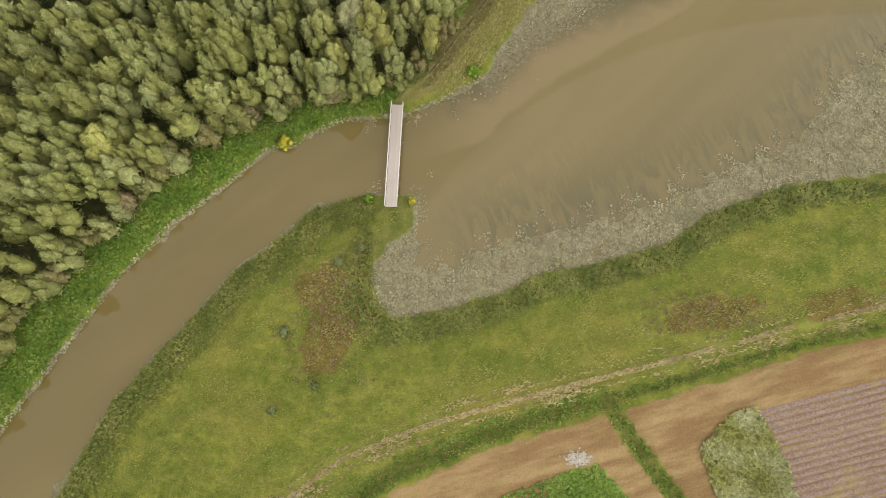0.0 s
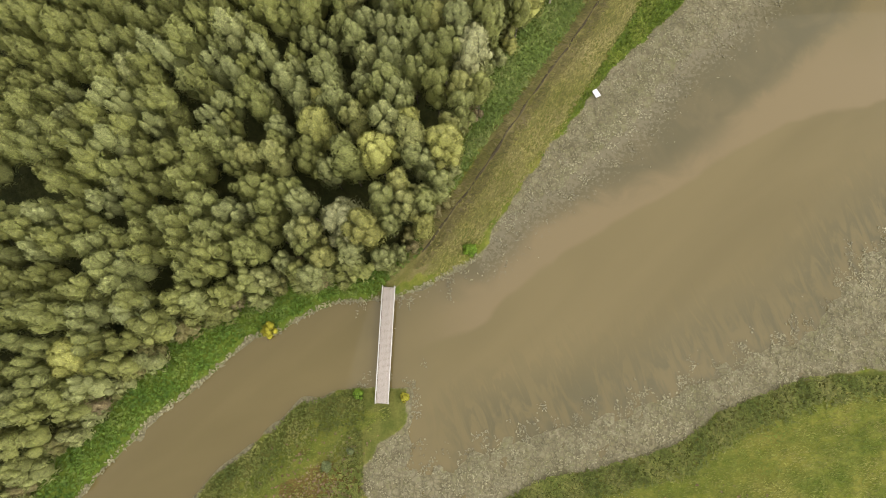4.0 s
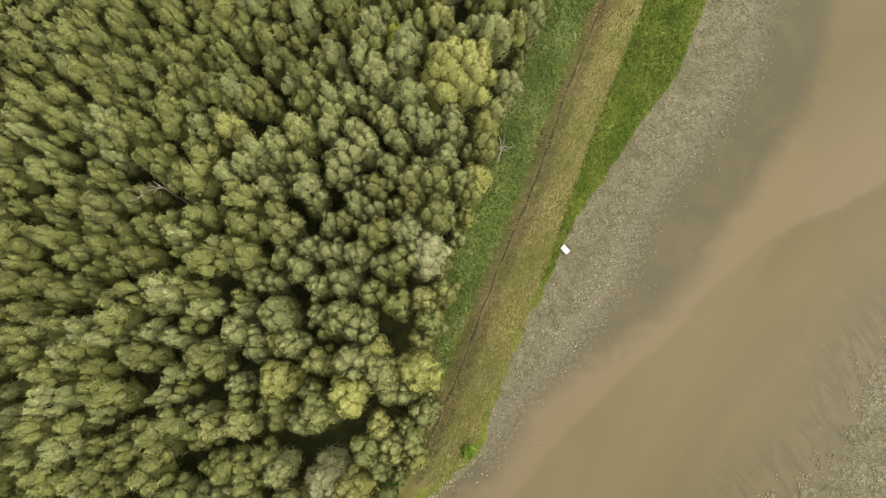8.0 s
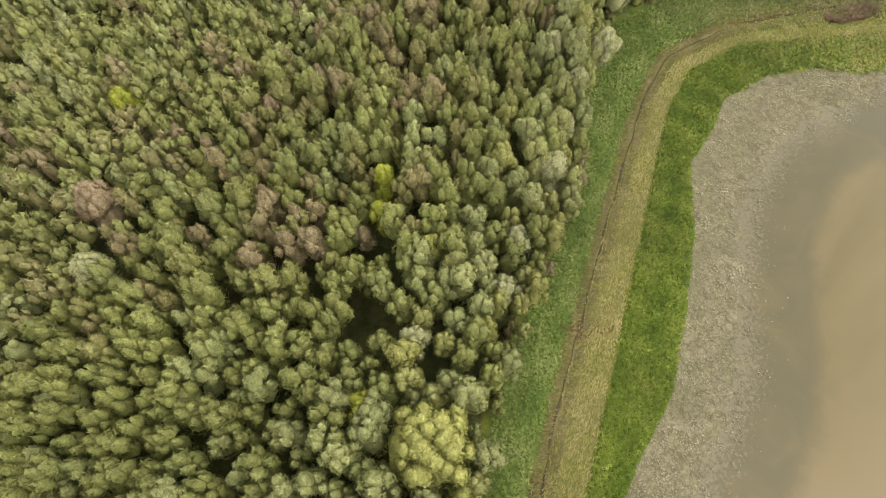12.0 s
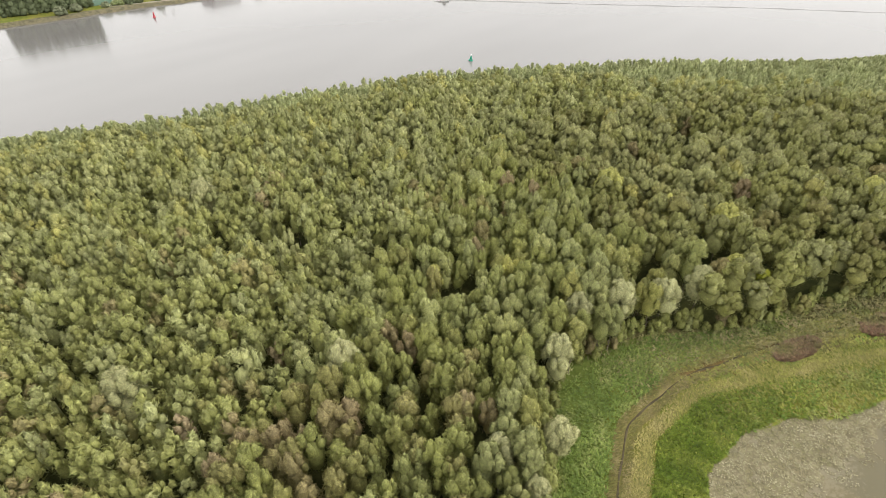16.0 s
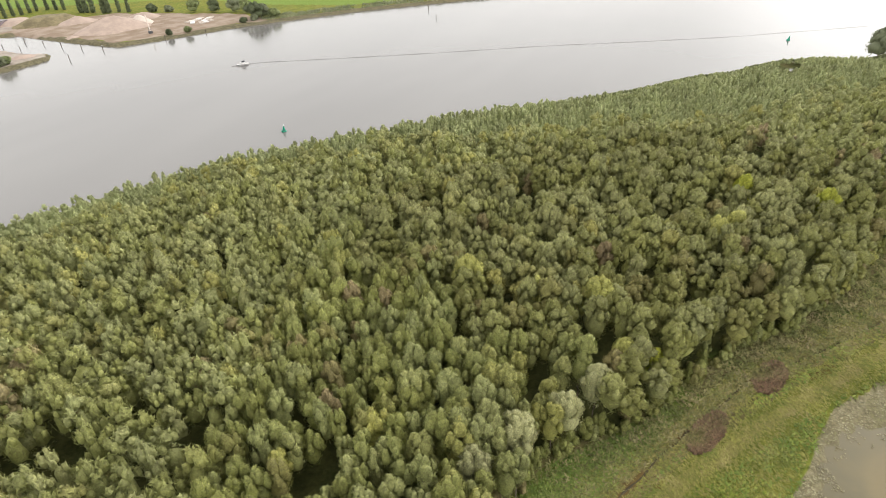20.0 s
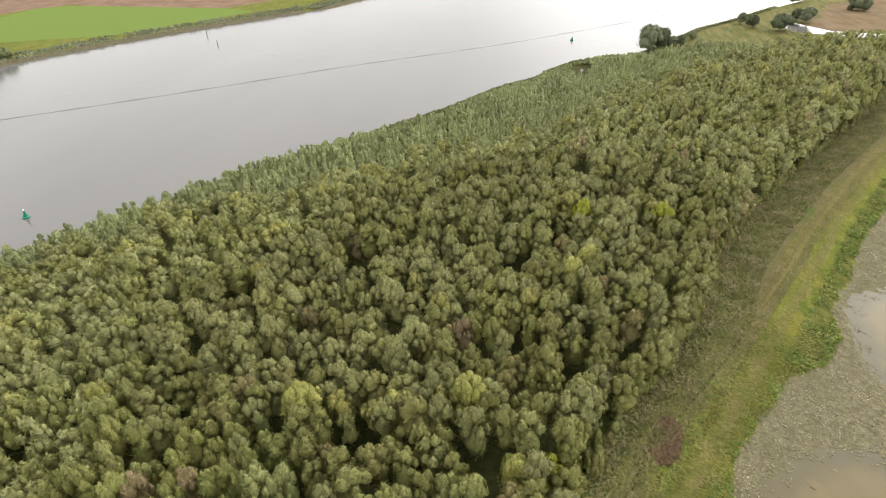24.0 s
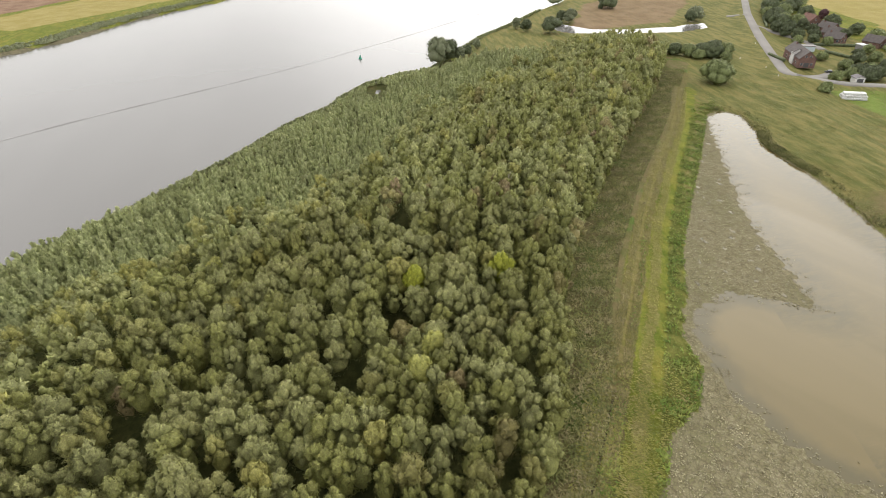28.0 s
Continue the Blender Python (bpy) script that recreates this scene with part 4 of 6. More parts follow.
def footbridge():
    """A timber footbridge: planks on two beams, posts and rails at both sides."""
    L, W = 20.2, 2.1
    root = tagged(new("footbridge"), "narrow pale wooden footbridge with railings across the creek", "bridge")
    for sx in (-1, 1):
        part("beam", box(sx * 0.75 - 0.12, 0, 0.62, sx * 0.75 + 0.12, L, 0.98), beam_mat, root)
    plank = mesh_from(box(-W / 2, 0, 1.0, W / 2, 0.185, 1.06, 0.008), "plank", deck_mat)
    for k in range(int(L / 0.2)):
        part("plank", plank, None, root, m=pose(0, k * 0.2, 0.004 * ((k * 7) % 3)))
    for sx in (-1, 1):
        x = sx * (W / 2 + 0.05)
        for k in range(11):
            y = 0.15 + k * (L - 0.3) / 10
            part("post", box(x - 0.05, y - 0.05, 0.7, x + 0.05, y + 0.05, 2.1, 0.01), rail_mat, root)
        part("handrail", box(x - 0.07, 0, 2.1, x + 0.07, L, 2.16, 0.01), rail_mat, root)
        for z in (1.4, 1.75):
            part("rail", box(x - 0.025, 0, z, x + 0.025, L, z + 0.1), rail_mat, root)
    for y in (1.2, L / 2, L - 1.2):
        part("pile", rod(rod(bmesh.new(), (-0.8, y, -1.5), (-0.8, y, 0.7), 0.14), (0.8, y, -1.5), (0.8, y, 0.7), 0.14), beam_mat, root)
    root.matrix_basis = pose(-10.85, 25.7, 0, 0, 0, -2.6)
    return root


footbridge()

# ---- herbs, reeds, grass and marsh plants ----
def scatter(lo, hi, count, seed, keep):
    """Random places in a box of the plan, thinned by keep(points) -> 0..1."""
    h = np.random.default_rng(seed)
    q = h.uniform(lo, hi, (count, 2))
    return q[h.uniform(size=count) < keep(q)]


def strip(line, half, count, seed, keep):
    """Random places within half of a line of the plan, thinned by keep."""
    h = np.random.default_rng(seed)
    p = np.array(line, float)
    seg = np.hypot(*np.diff(p, axis=0).T)
    k = h.choice(len(seg), count, p=seg / seg.sum())
    q = p[k] + (p[k + 1] - p[k]) * h.uniform(0, 1, (count, 1)) + h.uniform(-half, half, (count, 2))
    return q[h.uniform(size=count) < keep(q)]


def clump(q, size, seed):
    """How far each place lies from the gaps between irregular cells, in parts of a cell."""
    best = np.full((2, len(q)), 1e9)
    c = np.floor(q / size)
    for i in (-1, 0, 1):
        for j in (-1, 0, 1):
            n_ = c + (i, j)
            a = np.sin(n_ @ (127.1, 311.7) + seed) * 43758.5453
            b = np.sin(n_ @ (269.5, 183.3) + seed) * 43758.5453
            d = np.hypot(q[:, 0] / size - n_[:, 0] - (a - np.floor(a)), q[:, 1] / size - n_[:, 1] - (b - np.floor(b)))
            best = np.sort(np.vstack([best, d]), 0)[:2]
    return best[1] - best[0]


def tufts(name, places, tall, wide, blades, lean, mat, label, seed, flat=0.0, category="plants", along=None):
    """Clumps of leaves or blades on the ground, joined into one mesh."""
    h = np.random.default_rng(seed)
    n_ = len(places)
    z = np.maximum(height(places), -0.04)
    s = h.uniform(0.6, 1.35, n_)
    vs, ts = [], []
    tone = np.clip(0.5 + 0.3 * waves(places, 9, seed) + h.normal(0, 0.14, n_), 0, 1)
    for b in range(blades):
        a = h.uniform(0, 6.28, n_) if along is None else radians(along) + h.normal(0, 0.45, n_)
        d = np.column_stack([np.cos(a) * lean, np.sin(a) * lean, np.full(n_, 0.75 - 0.75 * flat)]) + h.normal(0, 0.15, (n_, 3))
        d = unit(d)
        nrm = unit(np.column_stack([np.cos(a + 3.14), np.sin(a + 3.14), np.full(n_, 0.2)]) * (0.6 - 0.6 * flat) + np.array([0, 0, 1.0]) * (0.9 + flat) + h.normal(0, 0.2, (n_, 3)))
        nrm = unit(nrm - d * (nrm * d).sum(1)[:, None])
        p = np.column_stack([places, z]) + np.column_stack([h.normal(0, wide * 0.35, (n_, 2)), s * tall * 0.3])
        v, _ = kites(p, d, nrm, tall * s, wide * s * h.uniform(0.6, 1.2, n_))
        vs.append(v)
        ts.append(np.repeat(tone, 4))
    v = np.concatenate(vs)
    me = sheet(name, v, np.arange(len(v)).reshape(-1, 4), mat, True)
    lay(me, "tint", np.concatenate(ts))
    return tagged(new(name, me), label, category, kind="stuff")


def in_pond(q):
    return signed(q, POND)


fern = leafy("bank_herb_leaf", [(0.070, 0.130, 0.015), (0.105, 0.170, 0.022), (0.160, 0.205, 0.040)], False)
reed = leafy("reed_leaf", [(0.118, 0.135, 0.038), (0.180, 0.176, 0.064), (0.262, 0.226, 0.118)], False)
reed_green = leafy("green_reed_leaf", [(0.085, 0.110, 0.020), (0.140, 0.158, 0.034), (0.200, 0.198, 0.060)], False)
meadow_leaf = leafy("meadow_grass", [(0.110, 0.148, 0.020), (0.168, 0.186, 0.034), (0.232, 0.220, 0.062)], False)
lush_leaf = leafy("lush_grass", [(0.072, 0.114, 0.010), (0.122, 0.166, 0.018), (0.205, 0.232, 0.042)], False)
cool_leaf = leafy("nettle_leaf", [(0.100, 0.150, 0.028), (0.150, 0.205, 0.042), (0.245, 0.270, 0.090)], False)
herb_leaf = leafy("marsh_herb", [(0.085, 0.140, 0.022), (0.155, 0.205, 0.038), (0.230, 0.245, 0.070)], False)
dry_leaf = leafy("dry_marsh_leaf", [(0.165, 0.146, 0.086), (0.222, 0.202, 0.120), (0.280, 0.256, 0.160)], False)
rust_leaf = leafy("rust_herb", [(0.150, 0.092, 0.055), (0.178, 0.122, 0.070), (0.150, 0.145, 0.052)], False)
straw_leaf = leafy("straw", [(0.180, 0.176, 0.040), (0.236, 0.212, 0.064), (0.275, 0.238, 0.092)], False)

tufts("creek_bank_herbs", scatter((-105, -40), (-4, 56), 75000, 61, lambda q: (in_pond(q) < -0.8) * (in_pond(q) > -16) * (q[:, 1] > 0.92 * (q[:, 0] + 25) + 33) * (signed(q, FOREST) < 2.0)),
      0.55, 0.28, 3, 0.8, fern, "thick bright green herbs on the creek bank", 62)
tufts("creek_reeds", scatter((-80, -40), (-14, 30), 34000, 63, lambda q: (in_pond(q) < -0.1) * step(in_pond(q), -7.5, -4) * (q[:, 1] < 0.92 * (q[:, 0] + 25) + 33)),
      0.7, 0.16, 4, 0.7, reed_green, "green reeds along the creek", 64, category="reeds")
tufts("lush_marsh_grass", strip(MOWN[1:12], 17, 100000, 65, lambda q: (in_pond(q) < -0.2) * step(in_pond(q), -12, -9) * step(dist(q, MOWN) - 3.7 + 1.9 * step(q[:, 0], 55, 105), -0.5, 0.8) * step(dist(q, TRACK), 4, 6) * step(q[:, 0], 8, 34) * step(-q[:, 0], -138, -100)),
      0.8, 0.26, 3, 0.7, lush_leaf, "deep green grass between track and mudflat", 66, category="grass")
tufts("pale_herb_clumps", strip(MOWN[3:11], 16, 26000, 177, lambda q: (in_pond(q) < -0.5) * step(in_pond(q), -12, -9) * step(dist(q, MOWN), 4, 5.5) * step(dist(q, TRACK), 4, 6) * step(q[:, 0], 32, 44) * step(-q[:, 0], -138, -100) * step(waves(q, 4.5, 178), 0.35, 0.8)),
      0.6, 0.42, 3, 0.9, leafy("pale_herb_leaf", [(0.150, 0.205, 0.022), (0.225, 0.275, 0.040), (0.300, 0.330, 0.090)], False), "pale lime clumps of broad-leaved herbs in the lush grass", 179)
tufts("shore_fringe", strip([(-14, 9), (-10, 5), (0, 7), (10, 10), (26, 15), (39, 18.5), (47, 24), (63, 30), (80, 32), (100, 37)], 6, 14000, 67, lambda q: (in_pond(q) < 0.2) * step(in_pond(q), -5.5, -3) * (q[:, 1] < 30)),
      0.7, 0.26, 4, 0.8, reed_green, "tall green and brown herbs on the shore", 68)
tufts("nettle_patch", strip(TRACK[1:12], 13, 60000, 69, lambda q: (signed(q, FOREST) < 0.5) * (signed(q, FOREST) > -15) * step(dist(q, TRACK), 1.2, 3.0) * (in_pond(q) < -10) * (dist(q, MOWN) > 3.5)),
      0.7, 0.26, 3, 0.8, cool_leaf, "cool green nettles and reeds at the wood's edge", 70)
tufts("bend_meadow", strip(MOWN[8:14], 15, 40000, 171, lambda q: (in_pond(q) < -0.5) * (signed(q, FOREST) < -4) * (dist(q, TRACK) > 0.5) * step(q[:, 0], 95, 125)),
      0.7, 0.16, 2, 0.9, leafy("bend_grass", [(0.128, 0.156, 0.026), (0.212, 0.214, 0.044), (0.268, 0.234, 0.090)], False), "olive and straw-coloured rough meadow at the bend", 172, 0.35, "grass", 100)
tufts("south_shore_reeds", strip([(407, 84), (398, 75), (375, 75.5), (360, 79), (339, 75), (331, 72), (305, 70), (281, 69), (200, 58), (130, 43)], 6, 26000, 173, lambda q: (in_pond(q) < 0.3) * step(in_pond(q), -6, -2.5) * np.clip(0.25 + 0.55 * waves(q, 22, 175) + 0.5 * np.exp(-((q[:, 0] - 352) / 22) ** 2), 0.05, 1)),
      1.0, 0.3, 3, 0.6, leafy("shore_reed_leaf", [(0.105, 0.115, 0.036), (0.150, 0.150, 0.052), (0.200, 0.185, 0.080)], False), "dark olive reeds fringing the pond's far shore", 174, category="reeds")
tufts("marsh_edge_herbs", strip(POND[26:44], 15, 46000, 71, lambda q: (in_pond(q) < 0.3) * (in_pond(q) > -13) * step(dist(q, MOWN), 2.8, 4.2) * (q[:, 1] > 0.2 * q[:, 0]) * np.clip(0.55 + 0.8 * waves(q, 9, 176), 0.05, 1)),
      0.8, 0.34, 2, 0.8, herb_leaf, "green marsh herbs between track and mud", 72)
tufts("wood_edge_reeds", strip(TRACK[10:], 18, 80000, 73, lambda q: (signed(q, FOREST) < 1.0) * (signed(q, FOREST) > -13) * step(dist(q, MOWN), 5.0, 8.0)),
      0.95, 0.28, 2, 0.8, reed, "olive brown reeds below the edge of the wood", 74, category="reeds")
tufts("mown_grass", strip(MOWN, 7, 100000, 75, lambda q: step(3.7 - 1.9 * step(q[:, 0], 55, 105) - dist(q, MOWN), -0.3, 1.0) * (in_pond(q) < -0.2) * np.where(q[:, 0] > 200, 0.4, 1.0)),
      0.6, 0.13, 2, 0.9, straw_leaf, "yellow-green bent grass of the mown strip", 76, 0.5, "grass", 54)
tufts("dike_grass", scatter((-72, -34), (130, 36), 125000, 77, lambda q: (in_pond(q) < -3) * (q[:, 1] < 34) * (dist(q, DIKE_TRACK) > 1.0) * (q[:, 1] < 0.92 * (q[:, 0] + 25) + 33) * (signed(q, soil_poly) < -1)),
      0.46, 0.10, 2, 0.9, meadow_leaf, "rough green and straw-coloured grass on the dike", 78, 0.35, "grass", 20)


def flats(q):
    p, w = in_pond(q), signed(q, WATER)
    return (p > 0.1) * (w < 9) * np.maximum(step(-w + 2.5 * waves(q, 6, 81), -2.5, 0.5), 0.07 * step(-w + 3 * waves(q, 5, 80), -9, 0) * (q[:, 0] < 110) * (q[:, 1] > 45 + 0.35 * q[:, 0])) * step(waves(q, 3.2, 82) + 0.6, 0.0, 0.5)


tufts("marsh_plants", scatter((-16, 3), (150, 175), 420000, 83, lambda q: flats(q) * step(clump(q + 0.7 * np.column_stack([waves(q, 1.7, 7), waves(q, 1.9, 8)]), 1.1, 3.0), 0.0, 0.35)), 0.36, 0.15, 2, 1.0, dry_leaf, "pale withered plants lying on the mudflat", 84, 0.7)
tufts("mudflat_plants", scatter((140, 85), (400, 170), 160000, 85, lambda q: flats(q) * 0.55), 0.5, 0.24, 1, 1.0, dry_leaf, "sparse withered plants on the wide mudflat", 86, 0.75)
tufts("rust_herbs", scatter((110, 160), (185, 192), 130000, 87, lambda q: sum(np.exp(-(((q[:, 0] - x) / a) ** 2 + ((q[:, 1] - y) / b) ** 2) * 1.6) > 0.4 for x, y, a, b in ((165, 180, 8.5, 3.8), (140, 183, 9.5, 3.4), (192, 172, 5, 2))).astype(float)),
      0.95, 0.34, 2, 0.8, rust_leaf, "patches of rust-red herbs beside the track", 88)
tufts("rust_bank_herbs", scatter((-32, -6), (78, 22), 14000, 89, lambda q: (in_pond(q) < -1) * (np.exp(-((q[:, 0] + 20) ** 2 / 50 + (q[:, 1] - 8) ** 2 / 90)) * 0.8 + np.exp(-((q[:, 0] - 44) ** 2 / 90 + (q[:, 1] - 6) ** 2 / 12)) * 0.7)),
      0.5, 0.3, 2, 0.8, rust_leaf, "brown and green herbs on the dike's slope", 90)
tufts("ditch_reeds", scatter((-40, -40), (80, 8), 16000, 91, lambda q: (dist(q, DITCH) < np.where(q[:, 0] < 26, 2.0, 0.9)) + (dist(q, SIDE_DITCH) < 1.3)),
      0.65, 0.24, 4, 0.6, fern, "green reeds filling the field ditch", 92, category="reeds")
lip = [(-90, -30)] + POND[1:13]
tufts("bank_litter", scatter((-82, -20), (8, 53), 50000, 93, lambda q: (dist(q, lip) < 0.45).astype(float)), 0.45, 0.3, 2, 1.0, dry_leaf, "pale dry litter along the creek's edge", 94, 0.6)
tufts("weed_patch", scatter((38, -30), (62, -8), 9000, 95, lambda q: inside(q, [(41.4, -16), (46.6, -10.3), (50.5, -9.6), (53, -14), (56, -20), (57, -30), (46, -30)]).astype(float)),
      0.9, 0.5, 3, 0.6, leafy("weed_leaf", [(0.170, 0.180, 0.035), (0.260, 0.265, 0.095), (0.340, 0.345, 0.190)], False), "pale flowering weeds at the field's corner", 96)


def crop_rows():
    """Low ridges of a harvested field and rows of a green crop."""
    ring = np.array([(50.5, -9.4), (73.6, -3.9), (110, 4.5), (120, -40), (58, -45), (56.3, -24)])
    d = np.array([0.972, 0.236])
    side = np.array([-d[1], d[0]])
    h = np.random.default_rng(97)
    n = Nodes("ridge_soil", 0.95, 0.1)
    c = n.mix(n.band(n.noise(2.5, 4.0, 0.7), 0.3, 0.7), (0.125, 0.088, 0.068), (0.215, 0.160, 0.130))
    c = n.mix(n.math('MULTIPLY', n.band(n.noise(0.12, 3.0), 0.58, 0.7), 0.7), c, (0.20, 0.16, 0.05))
    n.bump(n.noise(6.0, 4.0), 0.6, 0.15)
    earth = n.base(c)
    root = tagged(new("ploughed_field"), "brown ridges of a harvested field", "field")
    for k in range(-45, 12):
        q = np.array([50.5, -9.4]) + side * 1.12 * k + d * np.arange(-6, 70, 0.7)[:, None]
        q = q[inside(q, ring)]
        if len(q) < 3:
            continue
        z = height(q)
        v = np.stack([np.column_stack([q + side * a + h.normal(0, 0.04, q.shape), z + b + h.normal(0, 0.03, len(q))]) for a, b in ((-0.48, -0.02), (-0.18, 0.24), (0.18, 0.24), (0.48, -0.02))], 1).reshape(-1, 3)
        i = np.arange(len(q) - 1) * 4
        f = np.concatenate([np.stack([i + j, i + j + 1, i + j + 5, i + j + 4], 1) for j in range(3)])
        part("ridge", sheet("ridge", v, f, earth, True), None, root)


crop_rows()
tufts("green_crop", scatter((0, -45), (40, -18), 14000, 98, lambda q: (inside(q, [(8, -23.5), (18, -20), (24, -18.6), (29, -24), (40, -45), (0, -45)])) * (np.sin((q[:, 0] * 0.35 - q[:, 1] * 0.94) * 6.28 / 0.9) > -0.3)),
      0.5, 0.35, 3, 0.7, fern, "rows of a low green crop", 99, category="crop")


def gravel_heap():
    h = np.random.default_rng(101)
    q = np.column_stack([h.normal(21, 0.95, 320), h.normal(-17.6, 0.5, 320)])
    z = height(q)
    v, f, at = [], [], 0
    for (x, y), zz in zip(q, z):
        s = h.uniform(0.07, 0.22)
        v.append(BALL_V * s * h.uniform(0.7, 1.2, (len(BALL_V), 1)) * np.array([1, 1, 0.6]) + np.array([x, y, zz + 0.05]))
        f.append(BALL_F + at)
        at += len(BALL_V)
    tagged(new("rubble", sheet("rubble", np.concatenate(v), np.concatenate(f), worn("pale_rubble", (0.27, 0.245, 0.20), 0.9, 0.25))), "scattered pale rubble at the field's corner", "rubble", kind="stuff")


gravel_heap()


def ruts(q):
    d = dist(q, DIKE_TRACK)
    return (d < 0.42) * step(waves(q, 12, 103) + 0.9, 0.0, 0.5) + (d < 2.6) * step(waves(q, 11, 104), 0.1, 0.9) * 0.30 + (np.abs(d - 1.5) < 0.2) * 0.25


tufts("dry_wheel_ruts", scatter((-30, -28), (100, 16), 120000, 104, ruts), 0.7, 0.16, 2, 1.0, leafy("rut_straw", [(0.215, 0.165, 0.070), (0.265, 0.210, 0.095), (0.300, 0.245, 0.120)], False), "dry straw in the wheel ruts of the dike track", 105, 0.6, "grass", 16)
tufts("rough_pasture", scatter((285, -15), (470, 92), 40000, 106, lambda q: (in_pond(q) < -0.5) * (dist(q, ROAD) > 5) * step(waves(q, 16, 107) + 0.3, 0.0, 0.9)), 0.4, 0.24, 2, 1.0, leafy("pasture_leaf", [(0.110, 0.122, 0.030), (0.145, 0.148, 0.040), (0.175, 0.165, 0.055)], False), "rough tussocky pasture beside the pond", 108, 0.3, "grass")

tufts("track_grass", strip(TRACK[1:], 3.5, 34000, 111, lambda q: (dist(q, TRACK) < 1.9 + 1.2 * step(q[:, 0], 90, 120)) * (dist(q, TRACK) > 0.5) * (in_pond(q) < -2) * np.where(q[:, 0] > 250, 0.4, 1.0)),
      0.9, 0.16, 2, 0.95, leafy("dry_track_grass", [(0.125, 0.125, 0.030), (0.165, 0.145, 0.050), (0.210, 0.175, 0.080)], False), "tan bent grass along the foot track", 112, 0.5, "grass", -10)

# ---- single bushes and trees of the shores and the village ----
bush_leaf = tint_leaf("bush_leaf", (0.172, 0.201, 0.081))
dark_leaf = tint_leaf("dark_tree_leaf", (0.090, 0.108, 0.052))
grey_leaf = tint_leaf("grey_willow_leaf", (0.172, 0.190, 0.109))
bright_leaf = tint_leaf("bright_bush_leaf", (0.149, 0.241, 0.023))
gold_leaf = tint_leaf("gold_bush_leaf", (0.380, 0.345, 0.034))
plum_leaf = tint_leaf("plum_leaf", (0.086, 0.040, 0.046))


def lone_tree(x, y, r, top, leaf, label, name="tree", seed=0, lobes=14, size=0.9, bottom=0.25, category="tree", z=None, sprays=None):
    """A free-standing tree or bush: trunk with limbs, crown of leafy heads."""
    root = tagged(new(name), label, category)
    part("trunk", trunk_mesh("trunk", top * 0.75, max(0.05, 0.014 * top), seed), None, root)
    part("crown", leaf_sheet("crown", crown_mesh(900 + seed, r, top, lobes=lobes, sprays=sprays or lobes * 60, size=size * 0.62, bottom=bottom, lobe=0.85, tall=(0.8, 1.3)), leaf), None, root)
    if z is None:
        z = float(height(np.array([[x, y]]))[0])
    root.matrix_basis = pose(x, y, z, 0, 0, seed * 40)
    return root


lone_tree(4.5, 52.3, 1.5, 1.8, bright_leaf, "round bright green bush on the pond's bank", "bush", 1, 8, 0.35, 0.1, "bush")
lone_tree(-7.0, 26.6, 1.0, 1.5, gold_leaf, "yellow-green bush at the creek's mouth", "bush", 2, 6, 0.3, 0.1, "bush")
lone_tree(-15.0, 27.2, 1.1, 1.4, bright_leaf, "green bush beside the footbridge", "bush", 3, 6, 0.3, 0.1, "bush")
lone_tree(-31.0, 38.2, 1.6, 1.6, gold_leaf, "low yellowish bush on the creek bank", "bush", 4, 7, 0.35, 0.1, "bush")
for k, (x, y, r) in enumerate([(-20, 15.5, 1.0), (-29, 3, 1.1), (-23, -6, 0.8), (-30, -10, 0.8), (-16, 18, 0.7)]):
    lone_tree(x, y, r, 1.2 + 0.3 * r, bush_leaf, "low grey-green shrub in the grass", "shrub", 10 + k, 7, 0.35, 0.1, "bush")
for k, (x, y, r, top) in enumerate([(492, 239, 9, 19), (503, 232, 7, 15), (507, 226, 4, 9), (520, 222, 4, 7), (541, 216, 3, 7), (599, 178, 5, 10), (610, 186, 4, 9), (591, 158, 9, 13), (631, 139, 7, 12), (640, 146, 5, 9), (731, 146, 10, 13), (703, 97, 11, 13), (634, 34, 8, 12), (628, 40, 5, 9)]):
    lone_tree(x, y, r, top, (grey_leaf, dark_leaf)[k % 2], "grey-green willow on the river meadow" if k % 2 == 0 else "dark round tree on the river meadow", "meadow_tree", 30 + k, 16, 1.1, 0.15)
lone_tree(452, 72, 9.5, 13, bush_leaf, "large round willow bush at the pond's end", "willow_bush", 50, 30, 1.2, 0.05, "bush")
for k, (x, y, r, top) in enumerate([(512, 63, 7, 9), (514, 71, 6, 8), (517, 79, 6, 8), (520, 86, 6, 8), (524, 93, 6, 7), (506, 66, 5, 6), (508, 56, 7, 10), (511, 48, 6, 9), (516, 54, 7, 10), (500, 51, 4, 6)]):
    lone_tree(x, y, r, top, (dark_leaf, bush_leaf)[k % 2], "dense dark shrub behind the meadow", "shrub", 60 + k, 16, 1.0, 0.05, "bush")
